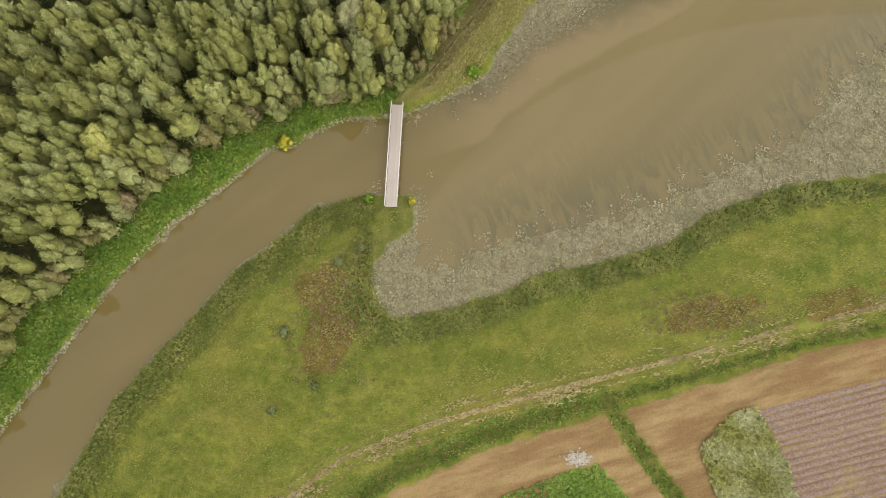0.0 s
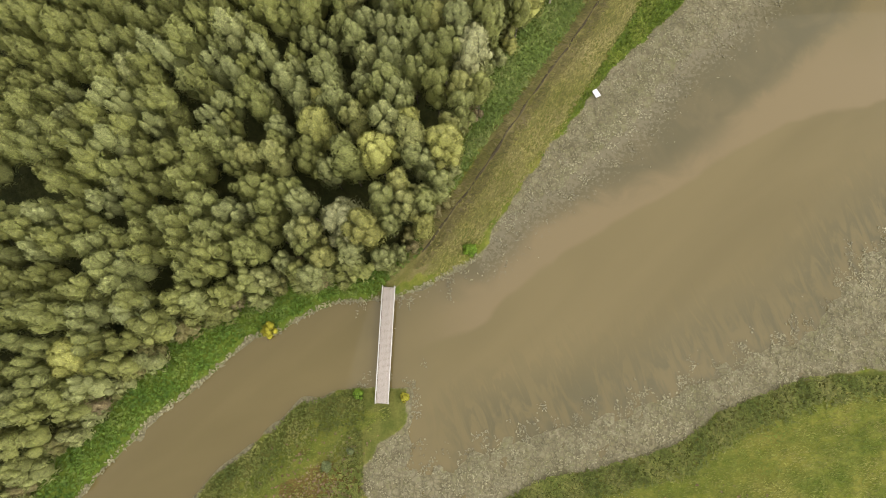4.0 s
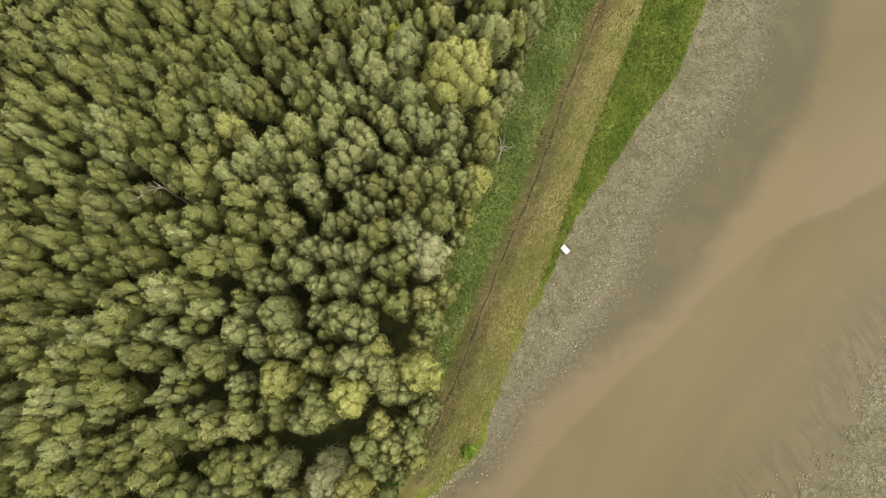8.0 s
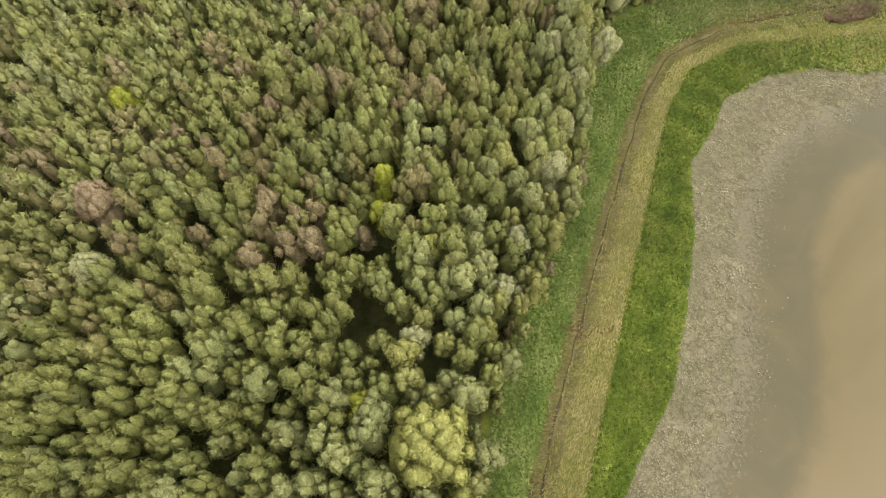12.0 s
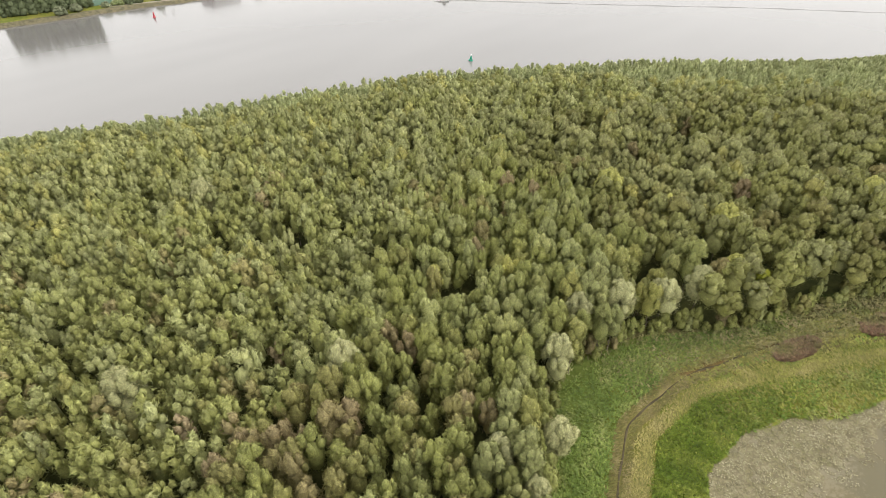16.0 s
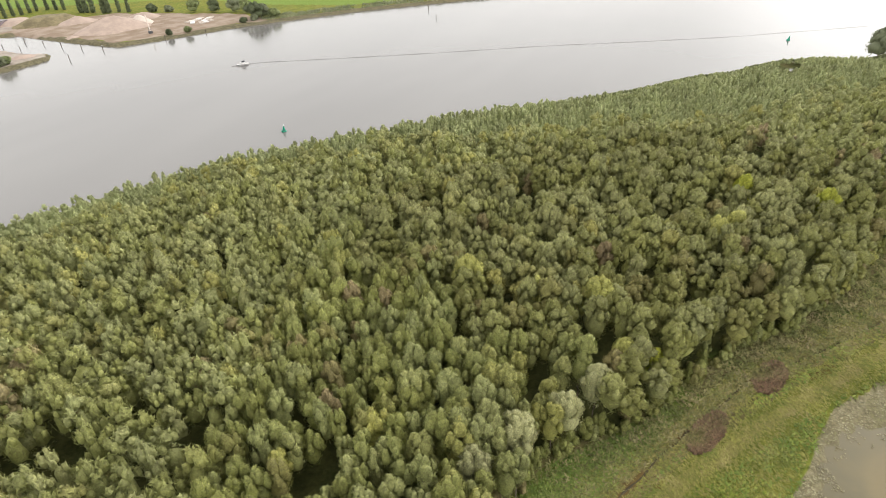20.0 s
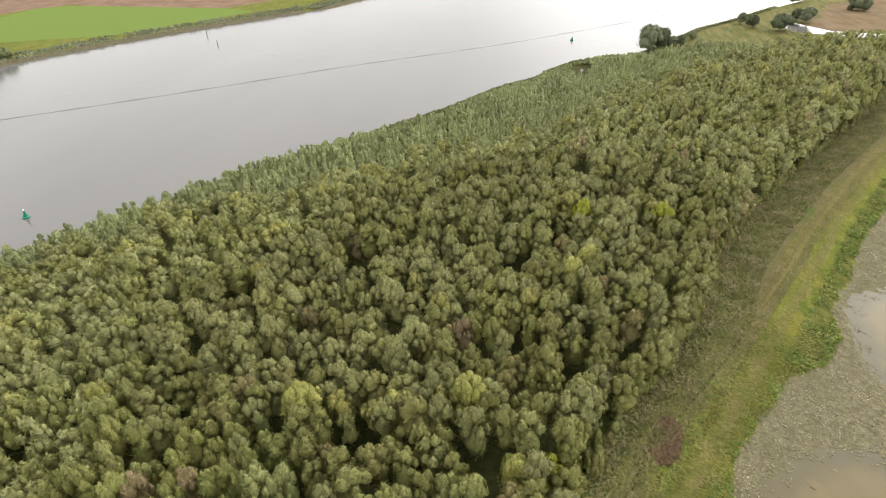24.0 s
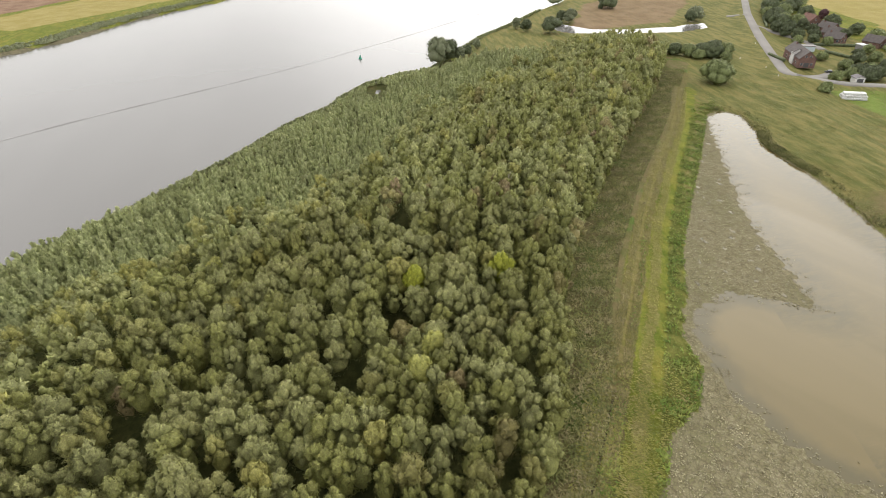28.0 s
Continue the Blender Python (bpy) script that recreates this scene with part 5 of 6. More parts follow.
for k, (x, y, r, top, m) in enumerate([(597, -21, 7, 11, 0), (578, -19, 6, 10, 0), (668, -58, 9, 13, 0), (640, -40, 8, 12, 1), (628, -66, 4, 9, 2), (560, -18, 5, 8, 0), (456, -4, 5, 7, 1), (452, -11, 6, 8, 0), (457, -17, 6, 8, 0), (452, 6, 4, 6, 1),
                                       (470, -22, 5, 6, 1), (500, -8, 4, 5, 1), (520, -62, 6, 7, 1), (429, 22, 4, 5, 1), (655, -48, 8, 12, 0), (615, -30, 6, 9, 1), (690, -70, 10, 13, 1), (545, -12, 4, 6, 1), (490, -24, 5, 7, 0), (448, -26, 6, 8, 0), (676, -42, 8, 12, 0), (704, -56, 9, 12, 0), (622, -22, 7, 10, 0), (590, -34, 5, 9, 0), (604, -36, 6, 10, 1), (560, -30, 4, 7, 0), (478, -12, 5, 6, 1), (465, -14, 6, 7, 0), (442, -34, 6, 7, 1), (505, -62, 6, 7, 0), (553, -68, 7, 8, 1), (575, -66, 6, 8, 0), (572, -14, 5, 8, 0), (584, -12, 5, 9, 0), (606, -20, 6, 10, 0), (630, -30, 7, 11, 0), (644, -28, 6, 9, 1), (662, -36, 7, 11, 0), (548, -24, 4, 6, 0), (540, -30, 4, 6, 1), (556, -48, 5, 8, 0), (574, -34, 5, 8, 0), (600, -60, 7, 10, 0), (640, -58, 7, 10, 0), (528, -66, 5, 7, 0), (516, -44, 4, 6, 1), (508, -34, 4, 5, 0), (492, -36, 5, 7, 1), (476, -36, 6, 8, 0)]):
    lone_tree(x, y, r, top, (dark_leaf, bush_leaf, plum_leaf)[m], ("dark green garden tree by the houses", "grey-green garden bush by the houses", "purple-leaved garden tree by the houses")[m], "garden_tree", 80 + k, 14, 1.1, 0.1)

# ---- road ----
asphalt = worn("asphalt", (0.185, 0.175, 0.163), 0.9, 0.12, 0.05, fine=2.0)


def road_strip(name, line, width, mat, label, lift=0.14):
    """A paved strip laid over the ground, with sloping shoulders."""
    p = np.array(line, float)
    q = np.concatenate([a + (b - a) * np.linspace(0, 1, max(2, int(np.hypot(*(b - a)) / 4)), endpoint=False)[:, None] for a, b in zip(p, p[1:])] + [p[-1:]])
    for _ in range(12):
        q[1:-1] = 0.5 * q[1:-1] + 0.25 * (q[:-2] + q[2:])
    d = np.gradient(q, axis=0)
    d /= np.linalg.norm(d, axis=1)[:, None]
    side = np.column_stack([-d[:, 1], d[:, 0]])
    z = height(q) + lift
    for _ in range(6):
        z[1:-1] = 0.5 * z[1:-1] + 0.25 * (z[:-2] + z[2:])
    cols = [np.column_stack([q + side * a, z - b]) for a, b in ((-width / 2 - 0.5, 0.9), (-width / 2, 0.0), (0, -0.04), (width / 2, 0.0), (width / 2 + 0.5, 0.9))]
    v = np.stack(cols, 1).reshape(-1, 3)
    i = np.arange(len(q) - 1) * 5
    f = np.concatenate([np.stack([i + j, i + j + 1, i + j + 6, i + j + 5], 1) for j in range(4)])
    return tagged(new(name, sheet(name, v, f, mat, True)), label, "road", kind="structure")


road_strip("road", ROAD[1:], 6.0, asphalt, "grey asphalt road on the dike", 0.30)
road_strip("side_road", [(452, 24), (462, 12), (463, 0), (470, -2)], 7.0, asphalt, "paved yard beside the brick house", 0.34)
road_strip("side_street", [(600, -3), (575, -16), (548, -22), (528, -22)], 5.0, asphalt, "small street between the houses", 0.30)
road_strip("road_lay_by", [(648, -13), (652, 2)], 5.0, asphalt, "short paved lay-by off the road", 0.30)

trodden = worn("trodden_earth", (0.062, 0.050, 0.026), 0.95, 0.25, 0.4, fine=3.0)


def footpath():
    """A narrow trodden path along the strip of grass."""
    p = np.array(TRACK[1:15], float)
    q = np.concatenate([a + (b - a) * np.linspace(0, 1, 16, endpoint=False)[:, None] for a, b in zip(p, p[1:])])
    for _ in range(15):
        q[1:-1] = 0.5 * q[1:-1] + 0.25 * (q[:-2] + q[2:])
    q += np.column_stack([0.25 * waves(q, 9, 205), 0.25 * waves(q, 11, 206)])
    d = np.gradient(q, axis=0)
    d /= np.linalg.norm(d, axis=1)[:, None]
    s_ = np.column_stack([-d[:, 1], d[:, 0]])
    w_ = 0.12 + 0.07 * waves(q, 6, 207)
    z_ = height(q) + 0.16
    v = np.stack([np.column_stack([q + s_ * (w_ * k)[:, None], z_ - b]) for k, b in ((-2.2, 0.3), (-1, 0.0), (1, 0.0), (2.2, 0.3))], 1).reshape(-1, 3)
    i = np.arange(len(q) - 1) * 4
    f = np.concatenate([np.stack([i + j, i + j + 1, i + j + 5, i + j + 4], 1) for j in range(3)])
    tagged(new("footpath", sheet("footpath", v, f, trodden, True)), "narrow trodden earth path in the grass", "path", kind="structure")


footpath()

# ---- small pond in the meadow ----
small = np.array(SMALL_POND, float)
bm = bmesh.new()
bm.faces.new([bm.verts.new((x + (x - 608) * 0.08, y + (y - 90) * 0.03, 0.75)) for x, y in SMALL_POND])
part("meadow_pond_water", bm, river_mesh.materials[0])
tagged(bpy.data.objects["meadow_pond_water"], "narrow bright pond in the meadow", "water", kind="structure")

# ---- buildings ----
glass = worn("window_glass", (0.05, 0.06, 0.07), 0.15, 0.2, spec=0.6)
pale_glass = worn("bright_window", (0.62, 0.63, 0.64), 0.2, 0.08)
brick = worn("red_brick", (0.150, 0.090, 0.076), 0.9, 0.2, 0.5, fine=8)
tile_grey = worn("grey_tiles", (0.090, 0.078, 0.074), 0.8, 0.2, 0.5, fine=4)
tile_red = worn("red_tiles", (0.135, 0.070, 0.055), 0.8, 0.2, 0.5, fine=4)
white_roof = worn("white_roofing", (0.52, 0.52, 0.53), 0.6, 0.05, 0.05, fine=1.0)
grey_wall = worn("grey_cladding", (0.215, 0.205, 0.205), 0.7, 0.1, 0.1, fine=1.5)
dark_wall = worn("dark_cladding", (0.135, 0.125, 0.130), 0.7, 0.12, 0.1, fine=1.5)
white_paint = worn("white_paint", (0.62, 0.61, 0.60), 0.6, 0.06)
mauve_wall = worn("mauve_cladding", (0.215, 0.175, 0.185), 0.7, 0.08)
green_roof = worn("green_sheeting", (0.135, 0.215, 0.165), 0.6, 0.12, 0.1)
red_paint = worn("red_paint", (0.38, 0.04, 0.05), 0.5, 0.12)
blue_paint = worn("blue_paint", (0.05, 0.13, 0.42), 0.5, 0.12)
green_paint = worn("buoy_green", (0.005, 0.23, 0.14), 0.45, 0.15)
dark_metal = worn("dark_metal", (0.07, 0.07, 0.075), 0.6, 0.2)
timber = worn("old_timber", (0.085, 0.07, 0.055), 0.9, 0.3)


def ground_z(x, y):
    return float(height(np.array([[x, y]]))[0])


def shell(L, W, eave, gable=0.0):
    """Walls of a house, origin at the middle of its base, its ridge along x."""
    bm = bmesh.new()
    lo = [bm.verts.new((x, y, -0.6)) for x, y in ((-L / 2, -W / 2), (L / 2, -W / 2), (L / 2, W / 2), (-L / 2, W / 2))]
    hi = [bm.verts.new((v.co.x, v.co.y, eave)) for v in lo]
    bm.faces.new([lo[0], lo[1], hi[1], hi[0]])
    bm.faces.new([lo[2], lo[3], hi[3], hi[2]])
    for a, b in ((1, 2), (3, 0)):
        tip = [bm.verts.new((lo[a].co.x, 0, eave + gable))] if gable else []
        bm.faces.new([lo[a], lo[b], hi[b], *tip, hi[a]])
    return bm


def gable_roof(L, W, eave, rise, over=0.4, thick=0.25):
    bm = bmesh.new()
    k = rise / (W / 2)
    prof = [(-W / 2 - over, eave - over * k), (0, eave + rise), (W / 2 + over, eave - over * k)]
    ring = [(y, z + thick) for y, z in prof] + [(y, z + 0.02) for y, z in reversed(prof)]
    a = [bm.verts.new((-L / 2 - over, y, z)) for y, z in ring]
    b = [bm.verts.new((L / 2 + over, y, z)) for y, z in ring]
    n_ = len(ring)
    for i in range(n_):
        bm.faces.new([a[i], a[(i + 1) % n_], b[(i + 1) % n_], b[i]])
    bm.faces.new([a[0], a[1], a[4], a[5]]), bm.faces.new([a[1], a[2], a[3], a[4]])
    bm.faces.new([b[0], b[1], b[4], b[5]]), bm.faces.new([b[1], b[2], b[3], b[4]])
    bmesh.ops.recalc_face_normals(bm, faces=bm.faces[:])
    return bm


def window(parent, L, W, side, at, z, w, h, mat=None, frame_mat=None):
    """A window with frame, sill and pane on the wall named by side (s, n: long walls; e, w: ends)."""
    root = part("window", box(-w / 2 - 0.08, -0.05, -0.08, w / 2 + 0.08, 0.03, h + 0.08), frame_mat or white_paint, parent)
    part("pane", box(-w / 2, -0.09, 0, w / 2, -0.052, h), mat or glass, root)
    m = {"s": pose(at, -W / 2, z), "n": pose(at, W / 2, z, 0, 0, 180), "e": pose(L / 2, at, z, 0, 0, 90), "w": pose(-L / 2, at, z, 0, 0, -90)}[side]
    root.matrix_basis = m
    return root


def house(name, x, y, L, W, turn, eave, rise, wall_mat, roof_mat, label, windows=(), chimney=0, doors=(), z=None):
    root = tagged(new(name), label, "house" if rise else "building")
    part("wall", shell(L, W, eave, rise), wall_mat, root)
    if rise:
        roof = part("roof", gable_roof(L, W, eave, rise), roof_mat, root)
        for k in range(chimney):
            part("chimney", box(-0.4, -0.4, 0, 0.4, 0.4, 1.6, 0.05), brick, roof, m=pose(L * (0.3 - 0.6 * k), 0.6, eave + rise - 0.7))
    else:
        part("roof", box(-L / 2 - 0.3, -W / 2 - 0.3, eave, L / 2 + 0.3, W / 2 + 0.3, eave + 0.5, 0.08), roof_mat, root)
    for side, at, zz, w, h, *mat in windows:
        window(root, L, W, side, at, zz, w, h, *(mat[:1]))
    for side, at, w, h, mat in doors:
        d = part("door", box(-w / 2, -0.08, 0, w / 2, 0.02, h, 0.02), mat, root)
        d.matrix_basis = {"s": pose(at, -W / 2, 0), "n": pose(at, W / 2, 0, 0, 0, 180), "e": pose(L / 2, at, 0, 0, 0, 90), "w": pose(-L / 2, at, 0, 0, 0, -90)}[side]
    root.matrix_basis = pose(x, y, ground_z(x, y) if z is None else z, 0, 0, turn)
    return root


# village on the dike
house("brick_house", 491, 10, 28, 9.5, -6, 5.0, 4.2, brick, tile_grey, "red brick house with a grey tiled roof and white dormer", z=3.0, chimney=1,
      windows=[("w", -2.6, 1.0, 1.2, 1.4), ("w", 2.8, 1.0, 1.2, 1.4), ("w", -1.3, 5.6, 1.0, 1.2), ("w", 1.3, 5.6, 1.0, 1.2), ("n", -9, 1.2, 1.4, 1.5), ("n", -5, 1.2, 1.4, 1.5), ("n", 3, 1.2, 1.4, 1.5), ("n", 8, 1.2, 1.4, 1.5)],
      doors=[("w", 0.2, 2.8, 2.5, dark_metal), ("n", -0.5, 1.2, 2.3, white_paint)])
house("dormer_house", 489, 13.4, 5, 4.4, -6, 7.0, 1.6, white_paint, tile_grey, "white gabled dormer on the side of the brick house", z=3.0, windows=[("n", -1, 5.0, 1.1, 1.2), ("n", 1, 5.0, 1.1, 1.2)])
house("brick_house", 548, -38, 12, 8, 35, 3.2, 3.4, brick, tile_grey, "brick house with a grey roof in the village", z=2.0, chimney=1, windows=[("w", -2, 1.0, 1.4, 1.4), ("w", 2, 1.0, 1.4, 1.4), ("w", 0, 3.6, 1.1, 1.2), ("n", -4, 1.0, 1.4, 1.4), ("n", 3, 1.0, 1.4, 1.4)])
house("brick_house", 564, -44, 13, 8, 40, 3.2, 3.6, brick, tile_grey, "brick house with a grey roof in the village", z=2.0, chimney=1, windows=[("n", -4, 1.0, 1.4, 1.4), ("n", 3, 1.0, 1.4, 1.4), ("w", 0, 3.6, 1.1, 1.2)])
house("brick_house", 582, -49, 13, 8, 20, 3.2, 3.6, brick, tile_grey, "brick house with a grey roof in the village", z=2.0, chimney=1, windows=[("n", -4, 1.0, 1.4, 1.4), ("w", 0, 3.6, 1.1, 1.2), ("w", -2, 1.0, 1.3, 1.4)])
house("brick_house", 610, -48, 15, 9, 5, 3.8, 4.0, brick, tile_red, "brick house with a red tiled roof among trees", z=2.0, chimney=1, windows=[("w", -2, 1.0, 1.3, 1.4), ("w", 2, 1.0, 1.3, 1.4), ("w", 0, 4.2, 1.1, 1.2)])
house("brick_house", 536, -58, 12, 8, 30, 3.0, 3.6, brick, tile_grey, "low brick house with a grey roof", z=2.0, windows=[("w", -1.8, 1.0, 1.3, 1.2), ("w", 1.8, 1.0, 1.3, 1.2)])
house("garden_shed", 524, -10, 8, 4, 70, 2.6, 0.0, worn("pale_blue_boards", (0.50, 0.56, 0.62), 0.7, 0.08), grey_wall, "pale blue flat-roofed shed beside the street", z=2.2, doors=[("s", 0, 2.4, 2.1, white_paint)])
house("garage", 528, -46, 6, 4, 15, 2.4, 0.0, grey_wall, white_roof, "small garage with a white flat roof", z=2.0, doors=[("w", 0, 2.4, 2.0, white_paint)])
house("carport", 447, -3, 5, 5, 0, 2.4, 0.9, white_paint, dark_wall, "small open shed with a white front by the road", z=3.0, doors=[("w", 0, 3.2, 2.0, dark_metal)])


def hedge(x0, y0, x1, y1, h, w, seed):
    """A clipped hedge of leafy heads."""
    g_ = np.random.default_rng(seed)
    L = math.hypot(x1 - x0, y1 - y0)
    vs, fs, at = [], [], 0
    for k in range(int(L / (w * 0.45)) + 1):
        f_ = k * w * 0.45 / L
        v = BALL_V * np.array([w * 0.55, w * 0.55, h * 0.6]) * g_.uniform(0.9, 1.1, (len(BALL_V), 1)) + np.array([x0 + (x1 - x0) * f_, y0 + (y1 - y0) * f_, h * 0.5])
        vs.append(v)
        fs.append(BALL_F + at)
        at += len(v)
    ob = new("hedge", sheet("hedge", np.concatenate(vs), np.concatenate(fs), dark_leaf, True))
    ob.location = (0, 0, ground_z((x0 + x1) / 2, (y0 + y1) / 2))
    return tagged(ob, "clipped dark green garden hedge", "hedge")


for k, q in enumerate([(540, -22, 534, -58), (512, 2, 500, -2), (506, 22, 490, 19), (600, -12, 640, -24), (520, -20, 500, -30)]):
    hedge(*q, 1.8, 1.8, 700 + k)


def car(name, x, y, turn, mat, label, L=4.4, H=1.5, van=False):
    """A parked car: body, cabin, four wheels."""
    root = tagged(new(name), label, "car")
    part("body", box(-L / 2, -0.9, 0.3, L / 2, 0.9, 0.95 if not van else 1.0, 0.12), mat, root)
    part("cabin", box(-L * (0.5 if van else 0.32), -0.82, 0.9, L * 0.24, 0.82, H if not van else 2.2, 0.18), mat if van else glass, root)
    part("windscreen", box(L * 0.2, -0.7, 1.0, L * 0.255, 0.7, 1.4 if not van else 1.9, 0.02), glass, root)
    wheel = mesh_from(rod(bmesh.new(), (0, -0.11, 0), (0, 0.11, 0), 0.33, sides=12), "wheel", dark_metal)
    for sx in (-0.3, 0.3):
        for sy in (-0.82, 0.82):
            part("wheel", wheel, None, root, m=pose(sx * L, sy, 0.33))
    root.matrix_basis = pose(x, y, ground_z(x, y) + 0.35, 0, 0, turn)


car("van", 728, -36, 160, white_paint, "white van driving on the dike road", 5.5, 2.2, True)
for k, (x, y, t_) in enumerate([(588, -16, 200), (580, -19, 205), (571, -22, 200), (700, -52, 160), (716, -60, 150), (470, 1, 90)]):
    car("car", x, y, t_, (white_paint, grey_wall, dark_metal)[k % 3], ("white", "grey", "black")[k % 3] + " parked car beside the houses")


def bale_stack():
    """White wrapped bales in three layers on the grass."""
    root = tagged(new("bale_stack"), "stack of white plastic-wrapped bales on the meadow", "bales")
    wrap = worn("bale_wrap", (0.55, 0.55, 0.54), 0.35, 0.06, 2.0)
    bale = mesh_from(box(-0.62, -0.58, 0, 0.62, 0.58, 1.16, 0.22), "bale", wrap)
    h = random.Random(4)
    for layer, (nx, ny) in enumerate(((9, 5), (9, 4), (8, 3))):
        for i in range(nx):
            for j in range(ny):
                part("bale", bale, None, root, m=pose((i - nx / 2 + 0.5) * 1.3 + h.uniform(-0.05, 0.05), (j - ny / 2 + 0.5) * 1.22, layer * 1.15, 0, 0, h.uniform(-4, 4)))
    root.matrix_basis = pose(421, 11.5, ground_z(421, 11.5), 0, 0, 80)


bale_stack()

# ---- factory and quay on the far bank ----
UX, UY = -0.32, 0.947


def at_quay(u, v):
    return 12.5 + UX * u + UY * v, 708 + UY * u - UX * v


TQ = 108.7   # turn of the halls' long axis
x, y = at_quay(41, 14)
hall = house("factory_hall", x, y, 82, 28, TQ, 8.0, 0.0, grey_wall, white_roof, "long grey factory hall with a white flat roof", z=1.8, windows=[("n", 0, 1.0, 60, 0.9), ("w", 0, 0.8, 18, 2.6)])
for k in range(9):
    for j in range(2):
        part("roof_light", box(-1.0, -0.5, 0, 1.0, 0.5, 0.5, 0.05), dark_wall, hall, "dark roof light", m=pose(-34 + 8.5 * k, -7 + 13 * j, 8.5))
x, y = at_quay(62, 46)
hall = house("factory_hall", x, y, 96, 34, TQ, 9.4, 0.0, grey_wall, white_roof, "second factory hall with a white flat roof", z=1.8, windows=[("w", 0, 0.8, 24, 2.6)])
for k in range(9):
    part("roof_light", box(-1.0, -0.5, 0, 1.0, 0.5, 0.5, 0.05), dark_wall, hall, "dark roof light", m=pose(-40 + 10 * k, 14, 9.9))
office = house("office_block", 57, 701, 27, 20, 26, 11.5, 0.0, mauve_wall, white_roof, "office block with mauve bands and bright window rows", z=1.8,
               windows=[("s", -9 + 6 * k, zz, 4.6, 1.5, pale_glass) for k in range(4) for zz in (1.6, 5.0)] + [("e", -6 + 6 * k, zz, 4.2, 1.5, pale_glass) for k in range(3) for zz in (1.6, 5.0)] + [("s", 0, 8.6, 26, 1.6, pale_glass)])
house("workshop", -14, 700, 34, 20, 118, 6.0, 3.4, dark_wall, tile_grey, "dark grey workshop with skylights in its roof", z=1.8, doors=[("w", 0, 5, 4.2, white_paint)])
for k, (dx, dy) in enumerate(((-22, 716), (-19, 711), (-25, 722))):
    part("skylight", box(-1.6, -2.2, 0, 1.6, 2.2, 0.2, 0.03), pale_glass, bpy.data.objects["workshop"], m=pose(-6 + 7 * k, 5.0, 8.1, -19))
for k, (x, y, L, W, t_, e, r_, wm, rm, lb) in enumerate([
        (-38, 690, 42, 14, 105, 3.0, 3.2, green_roof, green_roof, "green metal shed near the water"),
        (-98, 800, 60, 34, 112, 7.0, 3.0, white_paint, tile_grey, "large shed with a dark roof behind the poplars"),
        (-70, 940, 150, 46, 20, 11.0, 0.0, white_paint, white_roof, "long white warehouse behind the quay"),
        (-120, 900, 60, 40, 20, 9.0, 0.0, white_paint, grey_wall, "white warehouse with a grey roof"),
        (30, 990, 60, 34, 18, 9.0, 0.0, mauve_wall, grey_wall, "grey-mauve factory building in the distance"),
        (-30, 800, 56, 12, 109, 3.5, 0.0, white_paint, white_roof, "low white store shed on the yard"),
        (-44, 780, 50, 10, 109, 3.0, 0.0, grey_wall, white_roof, "low grey store shed on the yard"),
        (72, 842, 12, 13, 40, 7.5, 0.0, red_paint, grey_wall, "red end block of the quay office"),
        (90, 857, 32, 13, 40, 6.5, 0.0, white_paint, grey_wall, "white quay office with two window rows"),
        (112, 876, 16, 12, 40, 4.5, 0.0, mauve_wall, grey_wall, "low store behind the quay office")]):
    win = [("s", -12 + 4.8 * i, zz, 2.6, 1.3) for i in range(6) for zz in (1.2, 4.2)] if k == 8 else [("n", 0, 2.0, L * 0.6, 1.2)]
    house("warehouse", x, y, L, W, t_, e, r_, wm, rm, lb, z=1.8, windows=win)


def tank(x, y, r, h, mat, label, base=0.0):
    root = tagged(new("storage_tank"), label, "tank")
    part("shell", rod(bmesh.new(), (0, 0, base), (0, 0, base + h), r, sides=20), mat, root)
    part("rim", rod(bmesh.new(), (0, 0, base + h), (0, 0, base + h + 0.25), r * 1.04, r * 0.9, 20), white_paint, root)
    part("plinth", rod(bmesh.new(), (0, 0, -0.3), (0, 0, max(0.2, base)), r * 0.9, sides=16), white_paint, root)
    root.matrix_basis = pose(x, y, 1.8)


tank(10, 697, 2.5, 5.2, blue_paint, "blue upright tank in front of the hall")
for x, y in ((78, 797), (92, 780)):
    house("quay_cabin", x, y, 12, 5.5, 112, 2.4, 0.0, white_paint, red_paint, "white cabin with a red roof on the quay", z=1.8, windows=[("w", 0, 0.9, 2.5, 1.0), ("s", 0, 0.9, 5, 1.0)])
for k, (x, y) in enumerate([(-7, 684), (-4, 685.5), (1, 687)]):
    tank(x, y, 1.7, 2.4, white_paint, "small white tank beside the workshop")


def flag(x, y):
    root = tagged(new("flagpole"), "flagpole with a white flag before the hall", "flag")
    part("pole", rod(bmesh.new(), (0, 0, 0), (0, 0, 11), 0.12, 0.06), white_paint, root)
    part("cloth", box(0.1, -0.03, 8.6, 3.0, 0.03, 10.6, 0.01), white_paint, root)
    root.matrix_basis = pose(x, y, 1.8, 0, 0, 190)


flag(17.5, 680)
flag(10, 684)
for k in range(3):
    for j in range(4):
        hedge(20 + 8 * j + k, 679 + 3.4 * k + 1.5 * j, 25 + 8 * j + k, 681 + 3.4 * k + 1.5 * j, 1.0, 1.3, 720 + 4 * k + j)
pipe_ob = tagged(new("mooring_float"), "white float moored along the bank", "float")
part("hull", box(-5, -0.6, 0, 5, 0.6, 0.8, 0.15), white_paint, pipe_ob)
part("rail", box(-4.6, -0.05, 0.8, 4.6, 0.05, 1.3), white_paint, pipe_ob)
pipe_ob.matrix_basis = pose(60, 672.5, -0.2, 0, 0, 12)


